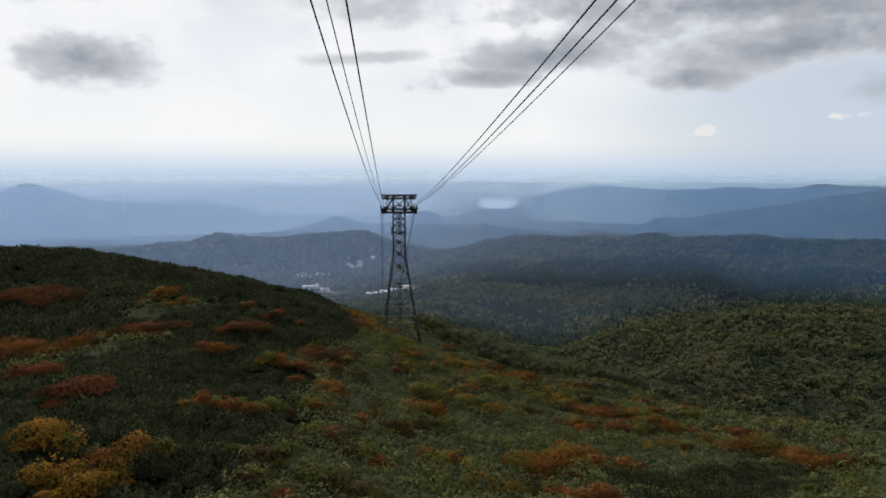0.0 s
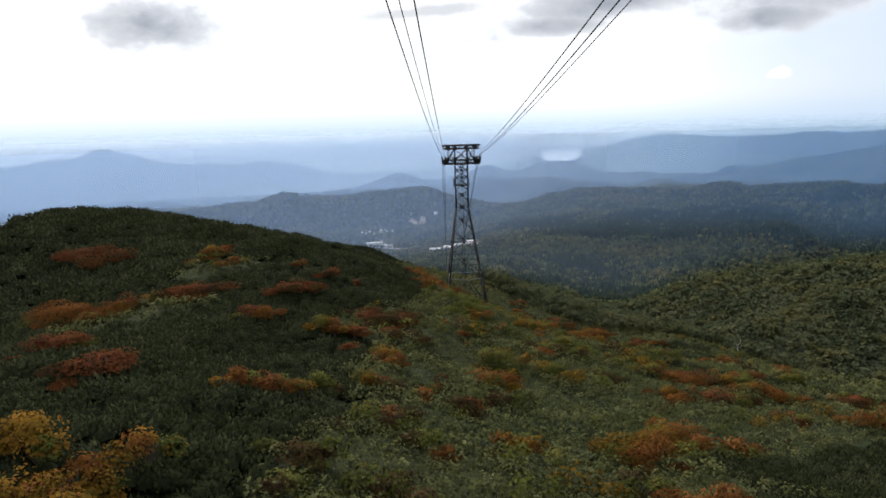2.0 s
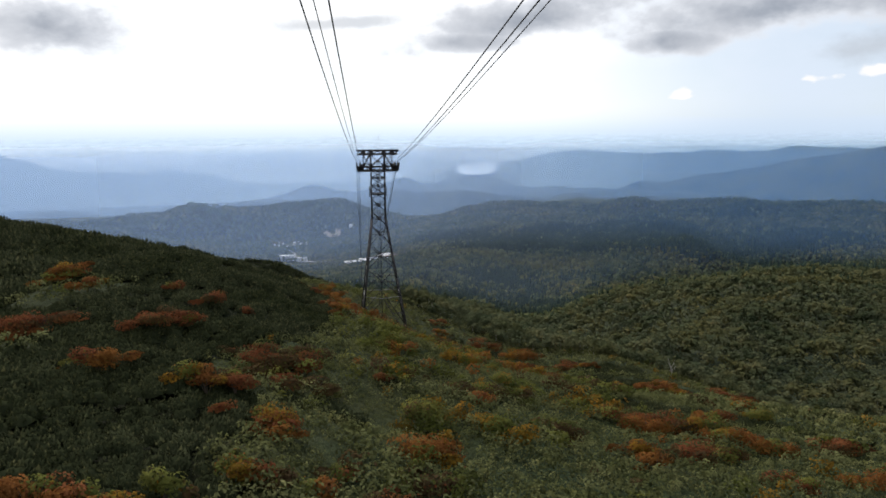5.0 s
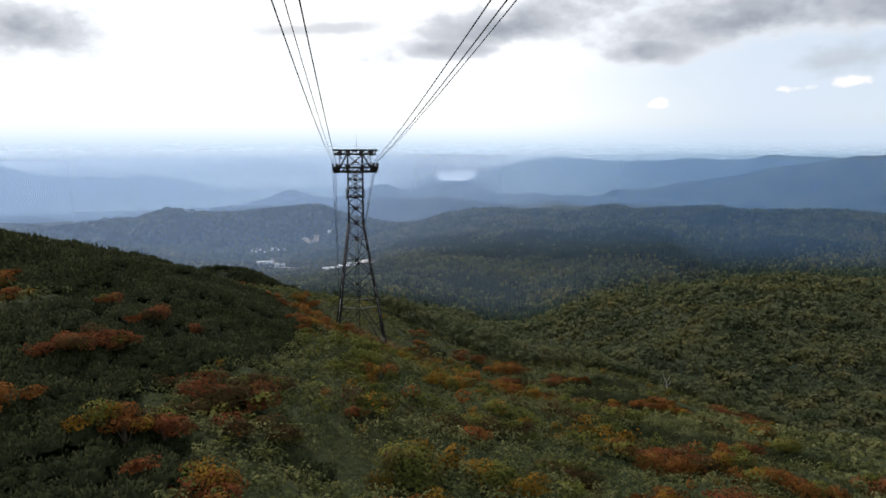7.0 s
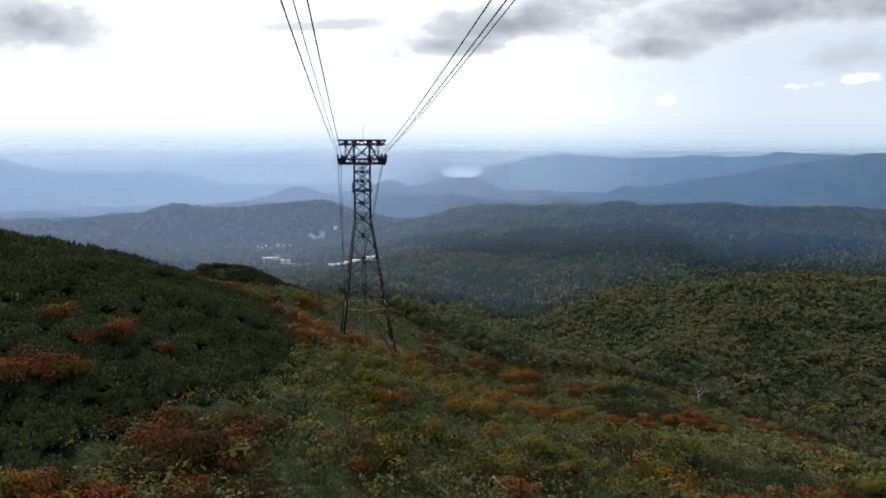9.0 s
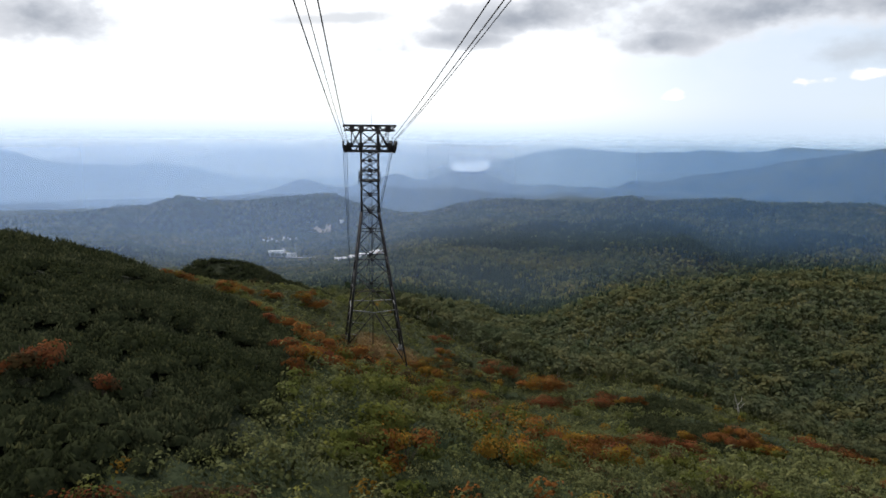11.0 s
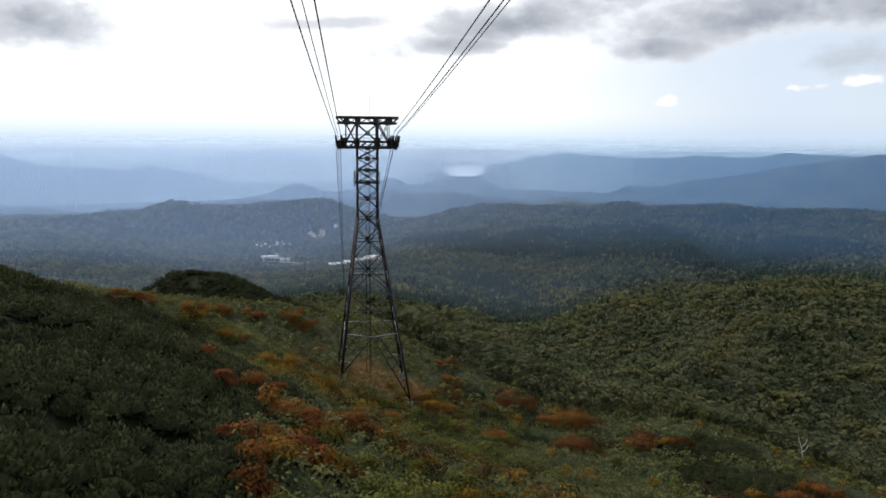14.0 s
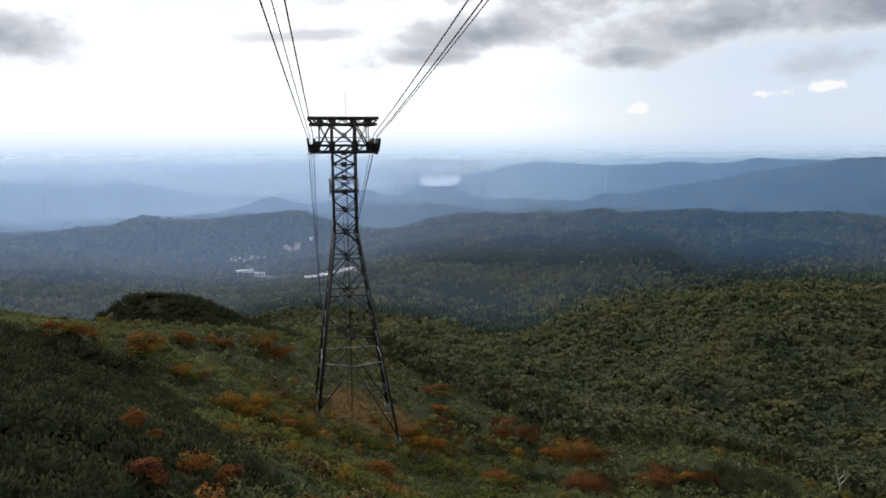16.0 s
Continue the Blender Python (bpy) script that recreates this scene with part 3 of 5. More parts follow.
HUB = (-7.0, -228.0)
angles = np.radians(np.r_[np.arange(-48, 48, 0.48), np.arange(50, 310, 4.0)])
radii = np.r_[0.5, np.exp(np.linspace(math.log(4.0), math.log(4990.0), 460))]
ga, gr = np.meshgrid(angles, radii)
gx, gy = HUB[0] + gr * np.sin(ga), HUB[1] + gr * np.cos(ga)
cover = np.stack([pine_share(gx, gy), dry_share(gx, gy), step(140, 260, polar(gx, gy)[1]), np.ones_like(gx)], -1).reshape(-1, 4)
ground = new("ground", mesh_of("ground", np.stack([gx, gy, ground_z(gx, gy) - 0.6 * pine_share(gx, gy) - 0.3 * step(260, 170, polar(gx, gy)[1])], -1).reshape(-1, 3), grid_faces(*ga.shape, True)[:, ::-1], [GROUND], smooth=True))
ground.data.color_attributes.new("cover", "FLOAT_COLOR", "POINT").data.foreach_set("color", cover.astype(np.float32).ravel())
tagged(ground, "scrubby autumn mountainside falling to a wooded valley and hills", "ground", kind="structure")

# lake outline: bearing and how far down the far water lies, in degrees
SHORE = [(8.96, 2.6), (9.18, 2.46), (9.04, 2.33), (9.31, 2.24), (10.01, 2.15), (10.85, 2.13), (11.6, 2.09), (12.56, 2.09), (12.13, 2.2), (12.04, 2.38), (12.22, 2.55), (11.96, 2.73), (11.61, 2.91), (11.26, 3.05), (10.38, 3.19), (9.93, 3.07), (9.36, 2.94), (9.18, 2.77)]
shore = []
for az, down in SHORE:
    r = 171.0 / math.tan(radians(min(down, 2.98)))  # the near shore lies behind the hills
    shore.append((VIEW[0] + r * math.sin(radians(az)), VIEW[1] + r * math.cos(radians(az)), -129.0))
lake = new("water", mesh_of("water", shore[::-1], [list(range(len(shore)))], [WATER]))
tagged(lake, "pale distant lake among blue hills", "lake", kind="structure")

# sheets added as painted haze, thicker and paler with distance, fading in above the treetops
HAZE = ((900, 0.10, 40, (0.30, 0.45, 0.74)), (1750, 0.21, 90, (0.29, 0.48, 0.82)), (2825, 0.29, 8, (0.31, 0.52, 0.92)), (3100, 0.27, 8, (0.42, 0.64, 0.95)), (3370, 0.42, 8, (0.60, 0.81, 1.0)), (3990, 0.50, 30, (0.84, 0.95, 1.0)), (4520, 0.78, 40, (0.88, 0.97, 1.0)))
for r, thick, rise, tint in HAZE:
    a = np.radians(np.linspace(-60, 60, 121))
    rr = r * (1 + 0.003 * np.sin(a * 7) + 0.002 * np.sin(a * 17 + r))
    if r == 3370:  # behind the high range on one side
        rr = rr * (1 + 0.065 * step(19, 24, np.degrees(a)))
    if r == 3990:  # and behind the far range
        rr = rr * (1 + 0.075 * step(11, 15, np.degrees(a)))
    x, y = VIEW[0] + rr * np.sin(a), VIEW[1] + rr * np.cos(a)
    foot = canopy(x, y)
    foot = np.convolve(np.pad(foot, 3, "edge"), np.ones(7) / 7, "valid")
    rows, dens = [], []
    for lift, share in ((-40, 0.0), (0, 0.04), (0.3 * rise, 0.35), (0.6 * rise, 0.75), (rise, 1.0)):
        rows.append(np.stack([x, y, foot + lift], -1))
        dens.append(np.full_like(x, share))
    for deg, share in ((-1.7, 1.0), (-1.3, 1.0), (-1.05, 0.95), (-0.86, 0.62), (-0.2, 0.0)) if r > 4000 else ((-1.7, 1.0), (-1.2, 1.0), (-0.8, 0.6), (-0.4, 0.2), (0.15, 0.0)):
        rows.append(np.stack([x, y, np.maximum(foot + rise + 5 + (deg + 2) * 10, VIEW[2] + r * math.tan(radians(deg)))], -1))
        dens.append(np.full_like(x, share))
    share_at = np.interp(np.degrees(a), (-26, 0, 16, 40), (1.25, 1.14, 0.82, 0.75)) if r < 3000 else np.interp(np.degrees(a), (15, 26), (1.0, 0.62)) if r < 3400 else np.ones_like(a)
    if r == 3370:  # and thinned at left so the range stands out
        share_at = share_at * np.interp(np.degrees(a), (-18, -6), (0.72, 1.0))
    if r > 3200:  # sheets thinned here so the lake stays bright
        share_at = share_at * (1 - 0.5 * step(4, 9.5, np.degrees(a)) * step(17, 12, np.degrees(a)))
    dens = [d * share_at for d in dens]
    me = mesh_of("haze_sheet", np.concatenate(rows), grid_faces(len(rows), len(a)), [mist("haze_tint", thick)], smooth=True)
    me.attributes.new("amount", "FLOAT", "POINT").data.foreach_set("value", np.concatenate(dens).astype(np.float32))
    away = step(8, 32, np.degrees(a))  # fall of sunlight put into the tint: bluer and darker away from the sun
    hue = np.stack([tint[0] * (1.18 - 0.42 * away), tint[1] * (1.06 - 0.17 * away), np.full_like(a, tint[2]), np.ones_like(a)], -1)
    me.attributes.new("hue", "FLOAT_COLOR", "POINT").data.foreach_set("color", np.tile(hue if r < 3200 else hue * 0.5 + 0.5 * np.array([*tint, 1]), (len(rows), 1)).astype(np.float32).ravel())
    tagged(new("haze_sheet", me), "upright see-through sheet tinted as distance haze over the valley", "haze", kind="structure")


# ---- pylon ----
def box_bar(p, q, w, h=None):
    """A steel section from p to q as vertices and faces, w by h thick."""
    p, q = Vector(p), Vector(q)
    d = (q - p).normalized()
    side = d.cross(Vector((0, 0, 1)))
    if side.length < 1e-3:
        side = Vector((1, 0, 0))
    side.normalize()
    up = side.cross(d)
    h = h or w
    v = [o + s * side * w / 2 + t * up * h / 2 for o in (p, q) for s, t in ((-1, -1), (1, -1), (1, 1), (-1, 1))]
    return [tuple(x) for x in v], [(0, 1, 5, 4), (1, 2, 6, 5), (2, 3, 7, 6), (3, 0, 4, 7), (3, 2, 1, 0), (4, 5, 6, 7)]


def joined(pieces):
    v, f = [], []
    for pv, pf in pieces:
        f += [tuple(i + len(v) for i in face) for face in pf]
        v += pv
    return v, f


def part(name, geo, mat, parent, label=""):
    ob = new(name, mesh_of(name, geo[0], geo[1], [mat]))
    ob.parent = parent
    return tagged(ob, label) if label else ob


def angle_bar(p, q, w):
    """An L-section: two thin flanges."""
    p, q = Vector(p), Vector(q)
    d = (q - p).normalized()
    side = d.cross(Vector((0, 0, 1)))
    side = side.normalized() if side.length > 1e-3 else Vector((1, 0, 0))
    up = side.cross(d)
    t = max(0.025, w * 0.16)
    a = box_bar(p + up * (w / 2), q + up * (w / 2), w, t)
    b = box_bar(p + side * (w / 2), q + side * (w / 2), t, w)
    return joined([a, b])


pylon = tagged(new("pylon"), "dark steel lattice cableway pylon on the open slope", "pylon")
KNEE, WAIST = 27.3, 1.65
CORNERS = [(-1, -1), (1, -1), (1, 1), (-1, 1)]
FEET = [Vector((-4.72, -5.0, 1.5)), Vector((6.55, -6.4, -2.7)), Vector((6.40, 5.3, -1.45)), Vector((-4.9, 5.0, 1.2))]


def corner(k, z):
    """A point on one of the four legs: upright above the knee, splayed to its footing below."""
    sx, sy = CORNERS[k % 4]
    top = Vector((sx * WAIST, sy * WAIST, KNEE))
    if z >= KNEE:
        return Vector((top.x, top.y, z))
    foot = FEET[k % 4]
    return top.lerp(foot, (KNEE - z) / (KNEE - foot.z))


for k in range(4):
    f = FEET[k]
    leg = joined([angle_bar(corner(k, KNEE), corner(k, 39.0), 0.26), angle_bar(f, corner(k, KNEE), 0.30)])
    leg = part("leg", leg, STEEL, pylon)
    part("base_shoe", box_bar(f - Vector((0, 0, 0.15)), f + Vector((0, 0, 0.35)), 0.42), STEEL, leg)
    part("footing", box_bar(f - Vector((0, 0, 2.2)), f - Vector((0, 0, 0.12)), 0.9), CONCRETE, leg, "concrete footing")

PANELS = [38.9, 37.2, 35.3, 33.2, 30.6, KNEE, 23.6, 18.2, 12.1]
for k in range(4):
    face = (corner(k, 20) + corner(k + 1, 20)) / 2
    out = Vector((face.x, face.y, 0)).normalized()
    for n, z in enumerate(PANELS):
        a, b = corner(k, z), corner(k + 1, z)
        w = 0.14 if z > 13 else 0.12
        part("strut", angle_bar(a, b, w), STEEL, pylon)
        mid = (a + b) / 2
        part("gusset_plate", box_bar(mid - Vector((0, 0, 0.32)) + out * 0.03, mid + Vector((0, 0, 0.32)) + out * 0.03, 0.6 if k % 2 == 0 else 0.07, 0.07 if k % 2 == 0 else 0.6), STEEL, pylon)
        if n + 1 < len(PANELS):
            zm = (z + PANELS[n + 1]) / 2
            low = (corner(k, PANELS[n + 1]) + corner(k + 1, PANELS[n + 1])) / 2
            for end in (k, k + 1):
                if z > 34:  # crossed braces under the head, lozenges lower down
                    part("brace", angle_bar(corner(end, z), corner(2 * k + 1 - end, PANELS[n + 1]), 0.13), STEEL, pylon)
                else:
                    part("brace", angle_bar(mid, corner(end, zm), 0.13), STEEL, pylon)
                    part("brace", angle_bar(corner(end, zm), low, 0.13), STEEL, pylon)
    # below the last panel: plan ring and splayed braces to the feet
    belt, top = 8.5, (corner(k, 12.1) + corner(k + 1, 12.1)) / 2
    a, b = corner(k, belt), corner(k + 1, belt)
    hub = (a + b) / 2 + out * (0.9 if k % 2 == 0 else 0.05) - Vector((0, 0, 0.35 if k % 2 == 0 else 0.0))
    for end, c in ((k, a), (k + 1, b)):
        part("brace", angle_bar(top, c + (top - c) * 0.02, 0.13), STEEL, pylon)
        part("belt", joined([box_bar(c, hub, 0.13), box_bar(c.lerp(hub, 0.55) + Vector((0, 0, 0.3)), c.lerp(hub, 0.55) - Vector((0, 0, 0.25)), 0.12)]), ZINC, pylon, "grey galvanised belt strut")
        foot = FEET[end % 4] + Vector((0, 0, 0.3))
        part("brace", angle_bar(hub, foot, 0.16), STEEL, pylon)
        for s in (0.35, 0.68):
            p, q = c.lerp(foot, s), hub.lerp(foot, s)
            part("strut", box_bar(p, q, 0.10), ZINC if s > 0.5 else STEEL, pylon)
            q2 = hub.lerp(foot, s + 0.17)
            part("brace", box_bar(p, q2, 0.08), STEEL, pylon)

# head: carrying platform, upper beams, trusses
DECK, TOP = 39.0, 44.0
for sy in (-1, 1):
    y = sy * 1.8
    part("platform_beam", joined([box_bar((-4.75, y, DECK), (4.75, y, DECK), 0.28, 0.42), box_bar((-4.8, y, DECK + 0.95), (4.8, y, DECK + 0.95), 0.22, 0.34)]), STEEL, pylon)
    part("upper_beam", box_bar((-5.05, y, TOP - 0.15), (5.05, y, TOP - 0.15), 0.3, 0.38), STEEL, pylon)
    part("upper_beam", box_bar((-4.85, y, TOP - 1.05), (4.8, y, TOP - 1.05), 0.26, 0.36), STEEL, pylon)
    for x in (-3.45, -1.65, 1.65, 3.5):
        part("post", box_bar((x, y, DECK), (x, y, TOP - 0.3), 0.28 if abs(x) < 2 else 0.13), STEEL, pylon)
    for x0, x1 in ((-1.8, 1.8), (1.8, -1.8)):
        part("brace", angle_bar((x0, y, DECK + 0.9), (x1, y, TOP - 1.1), 0.13), STEEL, pylon)
    for s in (-1, 1):
        part("brace", angle_bar((s * 1.8, y, TOP - 1.1), (s * 3.45, y, DECK + 0.9), 0.2), STEEL, pylon)
        part("brace", angle_bar((s * 3.45, y, TOP - 1.1), (s * 1.9, y, DECK + 0.9), 0.1), STEEL, pylon)
        part("brace", box_bar((s * 3.4, y, TOP - 1.0), (s * 4.3, y, TOP - 0.4), 0.12), STEEL, pylon)
    for x0, x1 in ((-5, -3.4), (-3.4, -1.8), (-1.8, 0), (0, 1.8), (1.8, 3.4), (3.4, 5)):
        part("brace", box_bar((x0, y, TOP - 0.3), ((x0 + x1) / 2, y, TOP - 0.95), 0.13), STEEL, pylon)
        part("brace", box_bar(((x0 + x1) / 2, y, TOP - 0.95), (x1, y, TOP - 0.3), 0.13), STEEL, pylon)
    for x in (-3.3, -1.5, 1.5, 3.6):
        part("gusset_plate", box_bar((x, y, TOP - 1.35), (x, y, TOP - 0.25), 0.8, 0.12), STEEL, pylon)
    for x in (-3.9, -1.65, 1.65, 3.9):
        part("gusset_plate", box_bar((x, y, DECK - 0.1), (x, y, DECK + 1.5), 0.75, 0.12), STEEL, pylon)
    for x0, x1 in ((-4.6, -3.4), (-3.0, -2.0), (-1.2, 0), (0, 1.2), (2.0, 3.0), (3.4, 4.6)):
        part("brace", box_bar((x0, y, DECK), (x1, y, DECK + 0.95), 0.13), STEEL, pylon)
    part("handrail", box_bar((-3.9, y * 1.2, DECK + 2.1), (3.9, y * 1.2, DECK + 2.1), 0.06), ZINC, pylon)
    part("tie", box_bar((-3.9, y, DECK + 1.55), (3.9, y, DECK + 1.55), 0.07), STEEL, pylon)
for x in (-4.6, -3.4, -1.8, 0, 1.8, 3.4, 4.6):
    part("cross_beam", box_bar((x, -1.8, DECK), (x, 1.8, DECK), 0.24), STEEL, pylon)
    part("cross_beam", box_bar((x, -1.8, TOP - 0.15), (x, 1.8, TOP - 0.15), 0.22), STEEL, pylon)
for n in range(9):
    x = -4.4 + n * 1.1
    part("walkway_plank", box_bar((x - 0.5, 0, DECK + 0.24), (x + 0.5, 0, DECK + 0.24), 1.5, 0.06), STEEL, pylon)


def saddle(x, s):
    """A rocking shoe that carries one rope: deep curved web with raised ends."""
    pts = []
    for n in range(13):
        y = -2.6 + n * 5.2 / 12
        pts.append((y, DECK + 2.0 - 0.055 * y * y))
    v, f = [], []
    for dx in (-0.09, 0.09):
        for y, z in pts:
            v += [(x + dx + s * 0.12, y, z), (x + dx, y, DECK + 0.25 + 0.08 * abs(y))]
    n = len(pts) * 2
    for i in range(len(pts) - 1):
        a = 2 * i
        f += [(a, a + 1, a + 3, a + 2), (n + a + 2, n + a + 3, n + a + 1, n + a), (a, a + 2, n + a + 2, n + a), (a + 1, n + a + 1, n + a + 3, a + 3)]
    f += [(0, n, n + 1, 1), (n - 2, n - 1, 2 * n - 1, 2 * n - 2)]
    return v, f


for s in (-1, 1):
    for x in (4.05, 4.95):
        sh = part("saddle", saddle(s * x, s), STEEL, pylon, "curved rope saddle")
        for y in (-2.5, 2.5):
            part("saddle_horn", joined([box_bar((s * x, y, DECK + 0.7), (s * (x + 0.16), y, DECK + 1.95), 0.34, 0.3)]), STEEL, sh)
    for y in (-1.6, 1.6):
        wheel, wf = [], []
        for n in range(16):
            a = 2 * math.pi * n / 16
            wheel += [(s * 4.45 + d, y + 0.42 * math.cos(a), DECK + 0.85 + 0.42 * math.sin(a)) for d in (-0.07, 0.07)]
        wf = [(2 * n, 2 * n + 1, (2 * n + 3) % 32, (2 * n + 2) % 32) for n in range(16)]
        wheel += [(s * 4.45 - 0.07, y, DECK + 0.85), (s * 4.45 + 0.07, y, DECK + 0.85)]
        part("haul_rope_sheave", (wheel[:32], wf), STEEL, pylon)
    part("end_fascia", joined([box_bar((s * 4.75, -2.0, DECK + 0.1), (s * 4.75, 2.0, DECK + 0.1), 0.2, 0.9), box_bar((s * 4.2, -2.1, DECK + 0.3), (s * 5.0, -2.1, DECK + 0.5), 0.12, 0.8), box_bar((s * 4.2, 2.1, DECK + 0.3), (s * 5.0, 2.1, DECK + 0.5), 0.12, 0.8)]), STEEL, pylon)
part("centre_plate", box_bar((0, -1.95, DECK + 1.95), (0, -1.95, DECK + 2.75), 0.8, 0.05), ZINC, pylon, "pale grey gusset plate")
part("lightning_rod", box_bar((0.4, 0, TOP), (0.4, 0, TOP + 3.6), 0.05), ZINC, pylon, "thin lightning rod")
for x in (-0.25, 0.25):
    part("ladder_rail", box_bar((x, -0.15, 0.3), (x, -0.15, DECK), 0.07), STEEL, pylon)
for n in range(64):
    part("rung", box_bar((-0.25, -0.15, 1.0 + n * 0.6), (0.25, -0.15, 1.0 + n * 0.6), 0.035), STEEL, pylon)
part("cable_duct", box_bar((0.45, 0.2, 0.4), (0.45, 0.2, DECK), 0.09), STEEL, pylon)
# rest platform with railing round the shaft
for k in range(4):
    for z, m in ((33.4, 0.14), (34.4, 0.07), (35.0, 0.07)):
        a, b = corner(k, z), corner(k + 1, z)
        part("rail" if m < 0.1 else "kick_beam", box_bar((a.x * 1.18, a.y * 1.18, z), (b.x * 1.18, b.y * 1.18, z), m), STEEL, pylon)
    a = corner(k, 33.4)
    part("rail_post", box_bar((a.x * 1.18, a.y * 1.18, 32.9), (a.x * 1.18, a.y * 1.18, 35.1), 0.09), STEEL, pylon)
part("rest_floor", box_bar((-1.9, 0, 33.3), (1.9, 0, 33.3), 3.6, 0.06), STEEL, pylon)
part("safety_cage", joined([box_bar((-2.15, -1.2 + 0.8 * i, 32.6), (-2.15, -1.2 + 0.8 * i, 35.2), 0.07) for i in range(3)] + [box_bar((-2.15, -1.3, z), (-2.15, 0.5, z), 0.07) for z in (32.6, 33.5, 34.4, 35.2)]), STEEL, pylon)

# ---- ropes ----
def rope(name, label, x0, slope, z0, fall, sag, radius, beyond):
    """A rope from far uphill over the pylon and down to the valley station."""
    pts = []
    for y in np.r_[np.arange(-330, 0, 6.0), 0.0]:
        s = y / 100
        pts.append((x0 + slope * s, y, z0 + fall * s + sag * s * s))
    for y in np.r_[2.5, 5, np.arange(10, 900, 20.0)]:
        s = y / 100
        pts.append((x0 + slope * s * 0.6, y, z0 + beyond[0] * s + beyond[1] * s * s))
    c = np.array(pts)
    n = 6
    v = []
    for p in c:
        v += [(p[0] + radius * math.cos(2 * math.pi * k / n), p[1], p[2] + radius * math.sin(2 * math.pi * k / n)) for k in range(n)]
    ob = new(name, mesh_of(name, v, grid_faces(len(c), n, True), [ROPE], smooth=True))
    return tagged(ob, label, "rope", group="cableway ropes")


TRACK, HAUL = "thick dark steel track rope strung over the pylon", "thin steel haul rope strung over the pylon"
rope("track_rope", TRACK, -5.15, 4.3, 41.35, -8.1, 2.0, 0.052, (-36, 1.6))
rope("track_rope", TRACK, -4.35, 3.55, 41.5, -8.6, 1.3, 0.052, (-36, 1.6))
rope("haul_rope", HAUL, -4.75, 3.8, 41.1, -8.1, 1.52, 0.034, (-37, 1.6))
rope("track_rope", TRACK, 4.5, 2.3, 41.6, -7.2, 1.46, 0.048, (-36, 1.6))
rope("track_rope", TRACK, 4.95, 1.9, 41.35, -7.5, 1.45, 0.048, (-36, 1.6))
rope("haul_rope", HAUL, 4.75, 1.6, 40.9, -7.7, 1.32, 0.034, (-37, 1.6))


# ---- vegetation ----
rng = np.random.default_rng(7)


def outward(v, centre, flat=1.0):
    """The way outwards from a centre on the axis, of length one."""
    n = np.asarray(v, float) - (0, 0, centre)
    n[..., 2] *= flat
    return n / np.maximum(np.linalg.norm(n, axis=-1, keepdims=True), 1e-6)


def scatter(x, y, z, size, template, faces, tilt=0.0, centre=None):
    """Copies of a small shape, each turned and sized by chance: vertices and faces, and with a centre also each crown's outward ways and its tone."""
    n = len(x)
    yaw = rng.uniform(0, 2 * math.pi, n)
    c, s = np.cos(yaw)[:, None], np.sin(yaw)[:, None]
    t = np.asarray(template)[None] * np.asarray(size)[:, None, None]
    vx, vy, vz = t[..., 0] * c - t[..., 1] * s, t[..., 0] * s + t[..., 1] * c, t[..., 2]
    if tilt:
        ax, ay = rng.normal(0, tilt, (2, n, 1))
        vx, vy = vx + ax * vz, vy + ay * vz
    v = np.stack([vx + x[:, None], vy + y[:, None], vz + z[:, None]], -1)
    f = np.asarray(faces)[None] + (np.arange(n) * len(template))[:, None, None]
    out = [v.reshape(-1, 3), f.reshape(-1, np.asarray(faces).shape[1])]
    if centre is not None:
        o = outward(template, centre)
        out.append(np.stack([o[None, :, 0] * c - o[None, :, 1] * s, o[None, :, 0] * s + o[None, :, 1] * c, np.repeat(o[None, :, 2], n, 0)], -1).reshape(-1, 3))
        out.append(np.repeat(rng.random(n), len(template)))
    return out


def merged(sets):
    n = np.cumsum([0] + [len(q[0]) for q in sets])
    out = [np.concatenate([q[0] for q in sets]), np.concatenate([q[1] + k for q, k in zip(sets, n)])]
    return out + [np.concatenate([q[k] for q in sets]) for k in range(2, len(sets[0]))]


def foliage_mesh(name, sets, mats, slots=None):
    v, f, mass, kin = merged(sets)
    return mesh_of(name, v, f, mats, slots, mass=mass, kin=kin)


def cards(count, rx, rz, zc, size, seed, hollow=0.5, loose=0.5):
    """A crown of many small bent leaf clumps within an uneven egg shape."""
    r = random.Random(seed)
    v, f = [], []
    lobes = [(r.uniform(-0.45, 0.45) * rx, r.uniform(-0.45, 0.45) * rx, r.uniform(-0.35, 0.4) * rz, r.uniform(0.5, 0.75)) for _ in range(5)]
    for k in range(count):
        lx, ly, lz, ls = lobes[k % 5]
        d = Vector((r.gauss(0, 1), r.gauss(0, 1), r.gauss(0.2, 1))).normalized() * (hollow + (1 - hollow) * r.random())
        c = Vector((lx + d.x * rx * ls, ly + d.y * rx * ls, zc + lz + d.z * rz * ls))
        n = (d + Vector((r.gauss(0, loose), r.gauss(0, loose), r.gauss(0.3, loose)))).normalized()
        u = n.orthogonal().normalized()
        u.rotate(Matrix.Rotation(r.random() * 6.3, 3, n))
        w = n.cross(u)
        i, s = len(v), size * (0.6 + 0.8 * r.random())
        v += [tuple(c + u * s), tuple(c + w * s * 0.7 + n * s * 0.25), tuple(c - u * s * 0.9), tuple(c - w * s * 0.7 + n * s * 0.2)]
        f += [(i, i + 1, i + 2, i + 3)]
    return v, f


